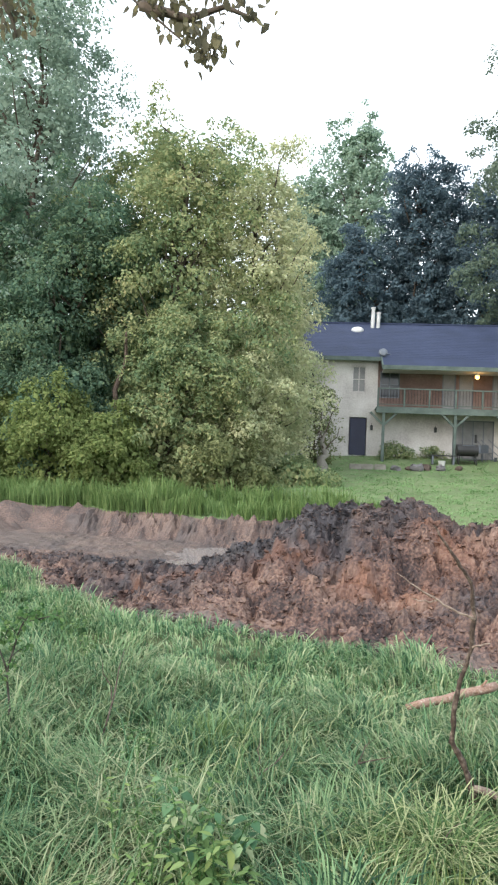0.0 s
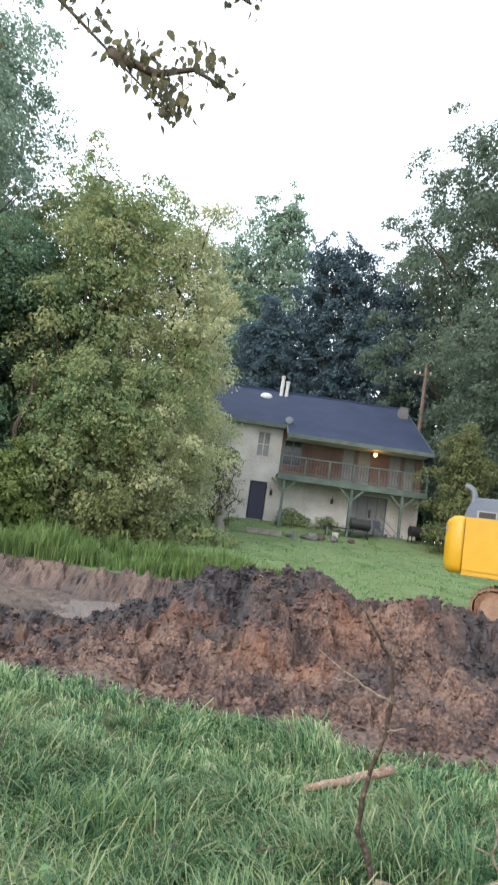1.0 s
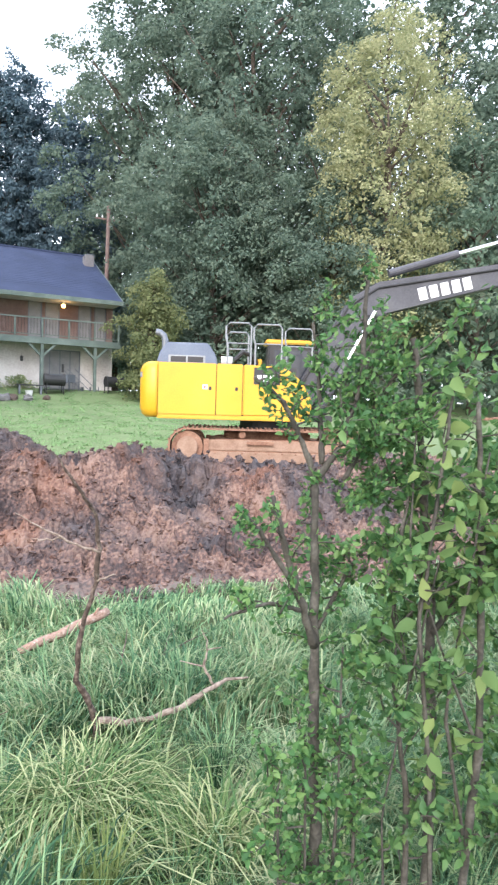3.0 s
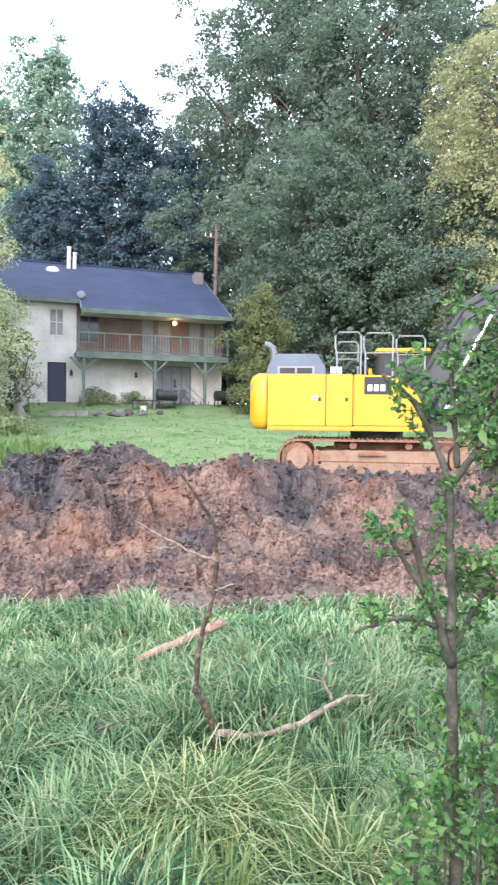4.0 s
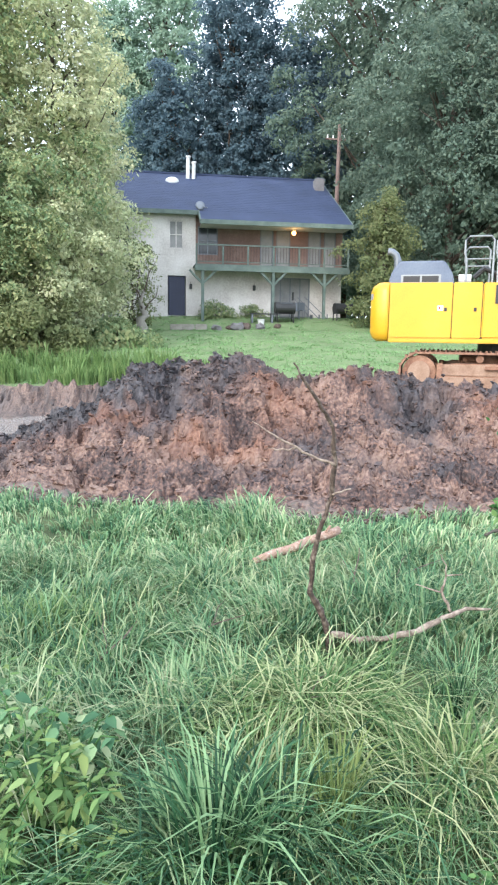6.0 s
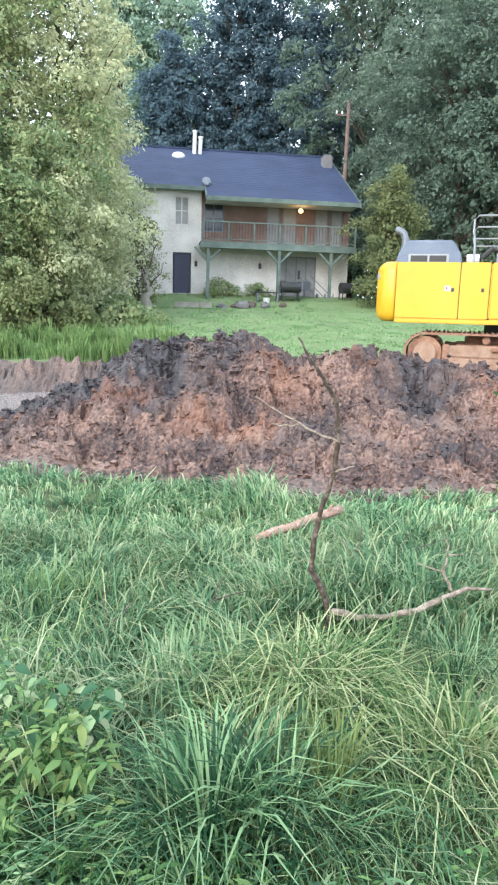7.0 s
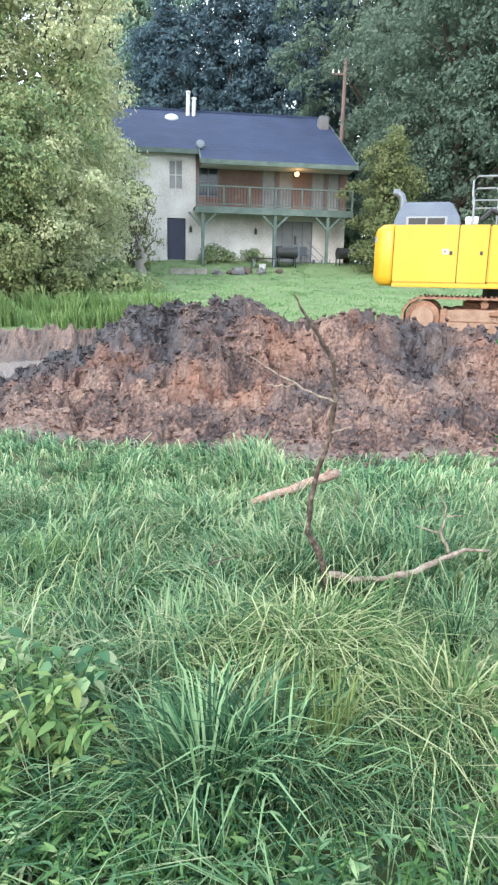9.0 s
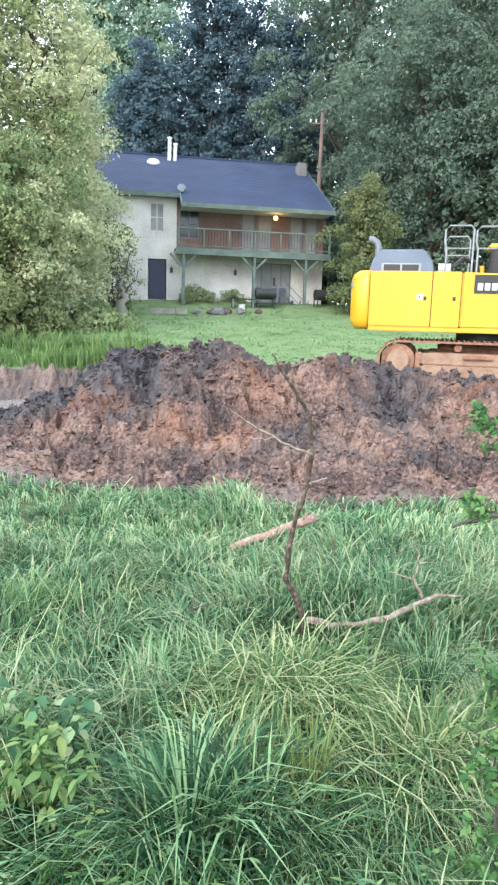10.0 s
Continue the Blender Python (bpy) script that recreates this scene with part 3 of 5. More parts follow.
for xx in (3.05, -0.25):
    lan = house_box("wall_lantern", xx - 0.07, xx + 0.07, -0.14, 0.0, 1.35, 1.62, "black", None, "small black wall lantern", 0.02)
    part("bracket", tube([(xx, -0.07, 1.62), (xx, -0.07, 1.7), (xx, 0.0, 1.7)], 0.015), M["black"], lan)

SL = 0.52


def roof_z(y):
    return 5.05 + (y + 0.4) * SL


def roof_slab(x0, x1, ya, yb, t, mat, name, label=""):
    bm = bmesh.new()
    c = []
    for x in (x0, x1):
        for yy in (ya, yb):
            zz = roof_z(min(yy, 10.64 - yy))
            c += [bm.verts.new((x, yy, zz)), bm.verts.new((x, yy, zz + t))]
    for f in ((0, 1, 3, 2), (4, 6, 7, 5), (0, 4, 5, 1), (2, 3, 7, 6), (1, 5, 7, 3), (0, 2, 6, 4)):
        bm.faces.new([c[i] for i in f])
    return part(name, bm, M[mat], house, label)


roof = roof_slab(-7.8, 7.8, -0.4, 5.32, 0.14, "roof", "roof", "navy asphalt shingle roof slope")
roof_slab(-7.8, 7.8, 5.32, 11.04, 0.14, "roof", "roof")
roof_slab(0.15, 7.8, -1.55, -0.4, 0.14, "roof", "porch_roof", "navy shingle roof running out over the balcony")
# courses of shingles
for k in range(22):
    yy = -0.36 + k * 0.255
    bm = bmesh.new()
    zz = roof_z(yy) + 0.14
    box(-7.79, 7.79, yy, yy + 0.2, 0, 0.004, 0, bm, Matrix.Translation((0, 0, zz - 0.0)) @ Matrix.Translation((0, yy, 0)) @ Matrix.Rotation(math.atan(SL), 4, "X") @ Matrix.Translation((0, -yy, 0)))
    part("shingle_course", bm, M["roof"], roof)
house_box("ridge_cap", -7.85, 7.82, 5.2, 5.44, roof_z(5.32) + 0.1, roof_z(5.32) + 0.2, "roof")
house_box("fascia", -7.8, 0.12, -0.46, -0.4, 4.98, 5.19, "green", None, "green painted eaves board")
house_box("fascia", 0.15, 7.8, -1.61, -1.55, roof_z(-1.55) - 0.06, roof_z(-1.55) + 0.15, "green", None, "green painted eaves board")
part("barge_board", prism([(-0.44, 5.0), (-0.44, 5.22), (-1.6, roof_z(-1.6) + 0.16), (-1.6, roof_z(-1.6) - 0.05)], -0.03, 0.03), M["green"], house).matrix_local = Matrix(((0, 1, 0, 0.12), (1, 0, 0, 0), (0, 0, 1, 0), (0, 0, 0, 1)))
part("barge_board", prism([(-1.6, roof_z(-1.6) - 0.08), (-1.6, roof_z(-1.6) + 0.12), (5.3, roof_z(5.3) + 0.12), (5.3, roof_z(5.3) - 0.08)], -0.03, 0.03), M["green"], house).matrix_local = Matrix(((0, 1, 0, 7.84), (1, 0, 0, 0), (0, 0, 1, 0), (0, 0, 0, 1)))
house_box("soffit", 0.2, 7.74, -1.5, 0.04, 4.42, 4.46, "wall")
# balcony
house_box("deck_floor", -0.12, 7.7, -1.45, 0.0, 2.42, 2.5, "green", None, "green painted balcony boards")
house_box("beam", -0.14, 7.74, -1.5, -1.38, 2.18, 2.42, "green", None, "green painted beam")
for xx in (0.25, 3.8, 6.45):
    post = house_box("post", xx - 0.07, xx + 0.07, -1.46, -1.32, -0.3, 2.18, "green", None, "green timber post")
    for s in (-1, 1):
        bm = bmesh.new()
        box(-0.05, 0.05, -0.05, 0.05, 0, 0.85, 0, bm, Matrix.Translation((xx + s * 0.06, -1.39, 1.6)) @ Matrix.Rotation(radians(45 * s), 4, "Y"))
        part("brace", bm, M["green"], post)
house_box("top_rail", -0.1, 7.7, -1.45, -1.39, 3.4, 3.46, "green")
house_box("bottom_rail", -0.1, 7.7, -1.44, -1.4, 2.6, 2.64, "green")
for xx in (-0.06, 1.25, 2.5, 3.8, 5.1, 6.4, 7.65):
    house_box("rail_post", xx - 0.04, xx + 0.04, -1.46, -1.38, 2.5, 3.46, "green")
bal = part("baluster", tube([(0, 0, 2.64), (0, 0, 3.4)], 0.011, 4), M["black"], house)
bal.matrix_local = pose(0.1, -1.42, 0)
for k in range(1, 50):
    again("baluster", bal, pose(0.1 + k * 0.15, -1.42, 0), house)
# roof fittings
for xx, hh in ((-0.1, 1.25), (0.22, 0.95)):
    zz = roof_z(4.6)
    p = part("vent_pipe", tube([(xx, 4.6, zz), (xx + 0.03, 4.6, zz + hh)], 0.11, 10), M["pipe"], house, "white vent pipe")
    part("cap", tube([(xx + 0.03, 4.6, zz + hh), (xx + 0.03, 4.6, zz + hh + 0.1)], 0.14, 10), M["pipe"], p)
bm = bmesh.new()
bmesh.ops.create_uvsphere(bm, u_segments=16, v_segments=8, radius=0.5)
bmesh.ops.transform(bm, matrix=Matrix.Translation((-1.0, 4.0, roof_z(4.0) + 0.14)) @ Matrix.Rotation(math.atan(SL), 4, "X") @ Matrix.Diagonal((0.75, 0.8, 0.4, 1)), verts=bm.verts)
part("skylight", bm, M["pipe"], house, "white domed skylight", True)
chim = house_box("chimney", 7.05, 7.6, 3.5, 4.1, 6.2, 7.9, "stone", None, "grey stone chimney", 0.05)
house_box("chimney_cap", 7.12, 7.53, 3.62, 3.98, 7.9, 7.97, "grey", chim, "", 0.02)
bm = bmesh.new()
bmesh.ops.create_uvsphere(bm, u_segments=14, v_segments=8, radius=0.24)
bmesh.ops.transform(bm, matrix=Matrix.Translation((0.2, -0.35, 5.45)) @ Matrix.Rotation(radians(70), 4, "X") @ Matrix.Diagonal((1, 1, 0.22, 1)), verts=bm.verts)
dish = part("satellite_dish", bm, M["grey"], house, "grey satellite dish", True)
part("dish_arm", tube([(0.2, -0.3, 5.1), (0.2, -0.3, 5.43), (0.55, -0.6, 5.3)], 0.025), M["grey"], dish)
lampbody = part("porch_lamp", tube([(4.95, -0.75, 4.42), (4.95, -0.75, 4.3)], 0.09, 10), M["pipe"], house, "lit porch lamp under the eaves")
bm = bmesh.new()
bmesh.ops.create_uvsphere(bm, u_segments=12, v_segments=8, radius=0.115)
bmesh.ops.translate(bm, verts=bm.verts, vec=(4.95, -0.75, 4.22))
part("bulb", bm, lamp_glow, lampbody, "glowing warm bulb", True)
glow = new("porch_light", bpy.data.lights.new("porch_light", "POINT"))
glow.data.energy, glow.data.color, glow.data.shadow_soft_size = 3.5, (1.0, 0.62, 0.25), 0.1
glow.location = house.matrix_world @ Vector((4.95, -0.95, 4.05))

# ---- things by the house ----
HM = house.matrix_world


def at_house(x, y, turn=0):
    p = HM @ Vector((x, y, 0))
    return pose(p.x, p.y, float(ground_z(p.x, p.y)) - 0.02, 0, 0, 9.2 + turn)


grill = thing("barrel_grill", at_house(4.3, -2.0), "black barrel grill on thin legs beside the house", "grill")
bm = bmesh.new()
bmesh.ops.create_cone(bm, cap_ends=True, segments=18, radius1=0.29, radius2=0.29, depth=1.0)
bmesh.ops.transform(bm, matrix=Matrix.Translation((0, 0, 0.72)) @ Matrix.Rotation(radians(90), 4, "Y"), verts=bm.verts)
drum = part("drum", bm, M["black"], grill)
part("lid_handle", tube([(-0.3, -0.36, 0.95), (0.3, -0.36, 0.95)], 0.02), M["grey"], drum)
part("chimney", tube([(0.4, 0, 1.1), (0.4, 0, 1.5)], 0.06), M["black"], grill)
for xx in (-0.42, 0.42):
    for yy in (-0.2, 0.2):
        part("leg", tube([(xx, yy, 0), (xx * 0.9, yy, 0.65)], 0.025), M["black"], grill)
part("shelf", box(-0.5, 0.5, -0.22, 0.22, 0.22, 0.25), M["black"], grill)
bench = thing("bench", at_house(3.15, -1.95), "low dark bench by the wall", "bench")
part("seat", box(-0.65, 0.65, -0.2, 0.2, 0.42, 0.47, 0.01), M["black"], bench)
for xx in (-0.5, 0.5):
    part("leg", box(xx - 0.04, xx + 0.04, -0.18, 0.18, 0, 0.42), M["grey"], bench)
tub = thing("bucket", at_house(3.05, -2.35), "pale plastic bucket on the grass", "bucket")
part("body", tube([(0, 0, 0), (0, 0, 0.28)], [0.14, 0.18], 14), M["pipe"], tub)
smoker = thing("smoker_grill", at_house(7.5, -1.9, 8), "black smoker grill with a side firebox", "grill")
bm = bmesh.new()
bmesh.ops.create_cone(bm, cap_ends=True, segments=18, radius1=0.27, radius2=0.27, depth=1.3)
bmesh.ops.transform(bm, matrix=Matrix.Translation((0, 0, 0.6)) @ Matrix.Rotation(radians(90), 4, "Y"), verts=bm.verts)
part("drum", bm, M["black"], smoker)
part("firebox", box(0.62, 1.05, -0.22, 0.22, 0.25, 0.65, 0.04), M["black"], smoker)
for xx in (-0.6, 0.6):
    for yy in (-0.22, 0.22):
        part("leg", tube([(xx, yy, 0), (xx, yy, 0.45)], 0.03), M["black"], smoker)
for k in range(5):
    chair = thing("garden_chair" if k < 2 else "garden_tool", at_house(5.0 + 0.42 * k, -1.3, 20 * k), "thin grey metal chair by the sliding door" if k < 2 else "grey tool leaning by the wall", "chair" if k < 2 else "tool", "")
    if k < 2:
        part("seat", box(-0.2, 0.2, -0.2, 0.2, 0.42, 0.45), M["grey"], chair)
        part("backrest", box(-0.2, 0.2, 0.18, 0.21, 0.45, 0.85), M["grey"], chair)
        for sx in (-0.18, 0.18):
            for sy in (-0.18, 0.18):
                part("leg", tube([(sx, sy, 0), (sx, sy, 0.43)], 0.014), M["grey"], chair)
    else:
        part("shaft", tube([(0, 0, 0), (0.05, 1.2, 1.1)], 0.02), M["grey"], chair)
        part("blade", box(-0.1, 0.1, -0.02, 0.02, 0, 0.22, 0.005), M["grey"], chair)
# timbers and stones lying across the lawn
for k in range(9):
    wx, wy = -3.6 + k * 0.58, 32.6 + 0.12 * k
    zz = float(ground_z(wx, wy))
    if k < 3:
        t = thing("timber", pose(wx, wy, zz, 0, 0, 4), "weathered pale timber lying on the lawn", "timber", "timbers across the lawn")
        part("beam", box(-0.28 - 0.13 * (k % 2), 0.28, -0.13, 0.13, -0.02, 0.27, 0.03), M["pale_wood"], t)
    else:
        t = thing("stone", pose(wx + 0.2 * math.sin(k * 5), wy + 0.15 * math.cos(k * 3), zz, 0, 0, 40 * k), "rough brown stone on the lawn edge", "stone", "stones across the lawn")
        bm = bmesh.new()
        bmesh.ops.create_icosphere(bm, subdivisions=2, radius=0.24 + 0.06 * (k * 7 % 4))
        for v in bm.verts:
            v.co *= 0.8 + 0.5 * noise.noise(v.co * 4 + Vector((k, 0, 0)))
            v.co.z = v.co.z * 0.7 + 0.08
        part("body", bm, M["stone" if k % 2 else "dead"], t)

stalks = thing("dry_stalks", at_house(8.2, -2.6), "pale dry stalks arching over the lawn", "stalks")
for k in range(7):
    a, ln = radians(-60 + 22 * k), 1.6 + 0.25 * (k % 3)
    pts = [(math.cos(a) * ln * f * f * 0.9 + 0.1 * k, -0.5 * f * ln * (0.4 + 0.1 * k), 1.1 * math.sin(f * 2.6) * (0.7 + 0.08 * k)) for f in (0, 0.2, 0.4, 0.6, 0.8, 1.0)]
    part("stalk", tube(pts, [0.018, 0.017, 0.015, 0.013, 0.01, 0.006], 5), M["dead"], stalks)

pole = thing("utility_pole", pose(5.0, 44.5, float(ground_z(5.0, 44.5)) - 0.1, 0, 0, 10), "brown wooden utility pole with a crossarm", "pole")
part("shaft", tube([(0, 0, 0), (0.1, 0, 6), (0.15, 0, 11.8)], [0.17, 0.14, 0.11], 10), M["pole"], pole)
part("crossarm", box(-0.7, 0.9, -0.05, 0.05, 10.88, 10.98, 0.01), M["pole"], pole)
for xx in (-0.6, -0.25, 0.45, 0.8):
    part("insulator", tube([(xx, 0, 11.0), (xx, 0, 11.18)], [0.05, 0.03], 8), M["white_mark"], pole)

# ---- excavator ----
EX = pose(5.74, 15.6, 0.47, 0, 0, -16)
ex = thing("excavator", EX, "yellow tracked excavator with dark grey boom and muddy tracks", "excavator")


def exbox(name, x0, x1, y0, y1, z0, z1, mat, parent=None, label="", bevel=0.02):
    return part(name, box(x0, x1, y0, y1, z0, z1, bevel), M[mat], parent or ex, label)


def crawler(y0, y1):
    tr = part("track_frame", prism([(-1.36, 0.2), (1.4, 0.2), (1.4, 0.5), (1.2, 0.62), (-1.2, 0.62), (-1.36, 0.5)], y0 + 0.06, y1 - 0.06, 0.03), M["rust"], ex, "clay-caked crawler track")
    r, half = 0.4, 1.82
    n = 48
    per = 4 * half + 2 * math.pi * r
    shoe = None
    for k in range(n):
        s = per * k / n
        if s < 2 * half:
            x, z, a = -half + s, 2 * r + 0.03, 0
        elif s < 2 * half + math.pi * r:
            th = (s - 2 * half) / r
            x, z, a = half + r * math.sin(th), r + r * math.cos(th) + 0.03, th
        elif s < 4 * half + math.pi * r:
            x, z, a = half - (s - 2 * half - math.pi * r), 0.03, math.pi
        else:
            th = (s - 4 * half - math.pi * r) / r
            x, z, a = -half - r * math.sin(th), r - r * math.cos(th) + 0.03, math.pi + th
        m = Matrix.Translation((x, 0, z)) @ Matrix.Rotation(a, 4, "Y")
        if shoe is None:
            bm = box(-0.105, 0.105, y0, y1, -0.02, 0.02)
            box(-0.1, -0.07, y0, y1, 0.02, 0.055, 0, bm)
            box(-0.01, 0.015, y0, y1, 0.02, 0.05, 0, bm)
            shoe = part("track_shoe", bm, M["rust"], tr)
            shoe.matrix_local = m
        else:
            again("track_shoe", shoe, m, tr)
    for x, rr, nm in ((-half, 0.35, "idler"), (half, 0.36, "sprocket")):
        bm = bmesh.new()
        bmesh.ops.create_cone(bm, cap_ends=True, segments=28, radius1=rr, radius2=rr, depth=y1 - y0 - 0.14)
        bmesh.ops.transform(bm, matrix=Matrix.Translation((x, (y0 + y1) / 2, r + 0.03)) @ Matrix.Rotation(radians(90), 4, "X"), verts=bm.verts)
        w = part(nm, bm, M["rust"], tr)
        bm = bmesh.new()
        bmesh.ops.create_cone(bm, cap_ends=True, segments=20, radius1=rr * 0.66, radius2=rr * 0.66, depth=y1 - y0 + 0.02)
        bmesh.ops.transform(bm, matrix=Matrix.Translation((x, (y0 + y1) / 2, r + 0.03)) @ Matrix.Rotation(radians(90), 4, "X"), verts=bm.verts)
        part("hub", bm, M["mud"], w, "pale clay-covered hub")
    for k in range(7):
        x = -1.35 + k * 0.45
        part("roller", tube([(x, y0 + 0.05, 0.17), (x, y1 - 0.05, 0.17)], 0.12, 14), M["rust"], tr)
    for x in (-0.6, 0.6):
        part("carrier_roller", tube([(x, y0 + 0.1, 0.72), (x, y1 - 0.1, 0.72)], 0.08, 12), M["rust"], tr)
    part("guard", box(-1.38, 1.4, y0 + 0.02, y0 + 0.07, 0.1, 0.34, 0.01), M["mud"], tr, "clay-smeared side guard")
    part("frame_side", box(-1.4, 1.42, y0 + 0.04, y0 + 0.1, 0.36, 0.6, 0.015), M["mud"], tr)
    part("end_plate", box(-1.46, -1.34, y0 + 0.0, y0 + 0.08, 0.12, 0.62, 0.01), M["rust"], tr)
    for k in range(9):
        part("bolt", tube([(-1.2 + 0.3 * k, y0 + 0.0, 0.31), (-1.2 + 0.3 * k, y0 + 0.03, 0.31)], 0.022, 6), M["rust"], tr)
    part("step", box(-0.5, 0.1, y0 - 0.03, y0 + 0.03, 0.5, 0.58, 0.01), M["rust"], tr)


crawler(-1.55, -0.95)
crawler(0.95, 1.55)
exbox("undercarriage", -1.0, 1.0, -0.95, 0.95, 0.35, 0.8, "rust", None, "", 0.05)
part("slew_ring", tube([(0, 0, 0.8), (0, 0, 1.06)], 0.62, 28), M["black"], ex)
exbox("upper_frame", -2.5, 1.45, -1.2, 1.2, 1.05, 1.2, "black")
# side panels and counterweight
bm = bmesh.new()
rings = []
for z, inset in ((1.06, 0.14), (1.13, 0.05), (1.26, 0.0), (2.12, 0.0), (2.24, 0.05), (2.32, 0.16)):
    pts = [(-2.53, -1.3 + inset)]
    for k in range(9):
        a = radians(90 * k / 8)
        pts.append((-2.6 - (0.36 - inset) * math.sin(a), -0.85 - (0.45 - inset) * math.cos(a)))
    pts.append((-2.98 + inset, 0.0))
    pts += [(x, -y) for x, y in reversed(pts[:-1])]
    rings.append([bm.verts.new((x, y, z)) for x, y in pts])
for a, b in zip(rings, rings[1:]):
    for k in range(len(a)):
        bm.faces.new((a[k], a[(k + 1) % len(a)], b[(k + 1) % len(a)], b[k]))
bm.faces.new(rings[0])
bm.faces.new(rings[-1])
cw = part("counterweight", bm, M["yellow_paint"], ex, "rounded yellow counterweight", True)


def curved_mark(name, a0, a1, z0, z1, mat, out, parent):
    """A thin plate that follows the counterweight's rounded corner."""
    m = bmesh.new()
    rows = []
    for k in range(5):
        a = radians(a0 + (a1 - a0) * k / 4)
        rows.append([m.verts.new((-2.6 - (0.36 + o) * math.sin(a), -0.85 - (0.45 + o) * math.cos(a), z)) for o, z in ((-0.01, z0), (out, z0), (out, z1), (-0.01, z1))])
    for p, q in zip(rows, rows[1:]):
        for k in range(4):
            m.faces.new((p[k], p[(k + 1) % 4], q[(k + 1) % 4], q[k]))
    m.faces.new(rows[0])
    m.faces.new(rows[-1])
    bmesh.ops.recalc_face_normals(m, faces=m.faces)
    return part(name, m, M[mat], parent)


for k in range(3):
    curved_mark("model_mark", 52 + 9 * k, 58 + 9 * k, 1.95, 2.08, "curtain", 0.006, cw)
# the maker's plate on the rear face
plate = exbox("maker_plate", -2.966, -2.955, -0.8, 0.3, 1.84, 2.1, "black", cw, "", 0.0)
for k in range(5):
    exbox("maker_mark", -2.972, -2.964, -0.74 + 0.2 * k, -0.6 + 0.2 * k, 1.9, 2.05, "white_mark", plate, "", 0.0)
for x0, x1, nm in ((-2.515, -1.22, "engine_door"), (-1.205, -0.625, "pump_door")):
    d = exbox(nm, x0, x1, -1.3, -1.24, 1.14, 2.3, "yellow_paint", None, "yellow side panel", 0.015)
    exbox("latch", x1 - 0.16, x1 - 0.1, -1.315, -1.3, 1.7, 1.78, "black", d, "", 0.005)
exbox("sticker", -1.52, -1.4, -1.308, -1.3, 1.72, 1.82, "white_mark", None, "small white warning label", 0.0)
exbox("sticker_mark", -1.49, -1.45, -1.312, -1.3, 1.74, 1.8, "red_mark", None, "", 0.0)
part("tool_box", prism([(-0.61, 1.14), (0.95, 1.14), (0.95, 1.55), (0.72, 1.95), (0.42, 2.2), (0.2, 2.27), (-0.61, 2.3)], -1.29, -0.55, 0.03), M["yellow_paint"], ex, "yellow front housing with a sloped top")
for k in range(3):
    exbox("model_mark", -0.3 + k * 0.14, -0.2 + k * 0.14, -1.312, -1.29, 1.93, 2.07, "white_mark", None, "", 0.0)
exbox("model_plate", -0.37, 0.22, -1.3, -1.285, 1.86, 2.24, "black", None, "dark plate with pale marks", 0.0)
exbox("skirt", -2.52, 0.95, -1.285, -1.22, 1.04, 1.14, "yellow_paint", None, "", 0.015)
exbox("engine_body", -2.5, 0.6, -1.24, 0.3, 1.2, 2.26, "black", None, "", 0.0)
exbox("left_body", -2.5, -0.1, 0.3, 1.28, 1.14, 2.28, "yellow_paint", None, "", 0.03)
hood = part("engine_hood", prism([(-2.6, 2.28), (-1.2, 2.28), (-1.24, 2.5), (-1.42, 2.78), (-2.36, 2.78), (-2.52, 2.56)], -1.0, 0.7, 0.03), M["hood"], ex, "blue-grey engine hood")
grille = part("grille", box(-2.32, -1.48, -1.012, -0.995, 2.31, 2.49, 0.004), M["steel"], hood, "pale grille surround")
part("mesh_panel", box(-2.27, -1.53, -1.02, -1.01, 2.33, 2.46, 0.002), M["black"], grille)
part("divider", box(-1.92, -1.88, -1.026, -1.018, 2.33, 2.46, 0.002), M["steel"], grille)
part("exhaust_pipe", tube([(-2.5, 0.2, 2.4), (-2.5, 0.2, 2.92), (-2.54, 0.2, 3.04), (-2.63, 0.2, 3.11), (-2.73, 0.2, 3.13)], [0.085] * 5, 12), M["grey"], ex, "curved grey exhaust stack")
part("air_cleaner", tube([(-1.12, -0.7, 2.4), (-0.86, -0.7, 2.4)], 0.11, 14), M["pipe"], ex, "pale filter housing")
part("hose", tube([(-0.8, -0.5, 2.45), (-0.6, -0.5, 2.65), (-0.35, -0.4, 2.55), (-0.25, -0.3, 2.3)], 0.06, 8), M["black"], ex)


def guard_rail(x0, x1, y, top):
    pts = [(x0, y, 2.28), (x0, y, 2.75), (x0 - 0.04, y, 2.9), (x0 - 0.04, y, top - 0.08), (x0 + 0.04, y, top), (x1 - 0.06, y, top), (x1, y, top - 0.08), (x1, y, 2.28)]
    g = part("guard_rail", tube(pts, 0.022, 8), M["steel"], ex, "bent grey tube guard rail")
    part("cross_tube", tube([(x0, y, 2.78), (x1, y, 2.78)], 0.018, 8), M["steel"], g)


guard_rail(-0.98, -0.45, -1.15, 3.24)
guard_rail(-0.35, 0.25, -1.15, 3.22)
guard_rail(0.4, 1.0, -0.75, 3.2)
guard_rail(-0.95, -0.45, 0.35, 3.2)
# cab on the far side
cab = part("cab", prism([(0.0, 1.2), (1.55, 1.2), (1.62, 2.0), (1.25, 2.95), (0.05, 2.95)], 0.4, 1.3, 0.04), M["black"], ex, "black operator cab with tinted glass")
part("side_glass", prism([(0.2, 2.0), (1.45, 2.0), (1.15, 2.8), (0.2, 2.8)], 0.385, 0.395), M["glass"], cab)
exbox("cab_roof", -0.02, 1.3, 0.36, 1.34, 2.95, 3.06, "yellow_paint", cab, "yellow cab roof edge", 0.03)
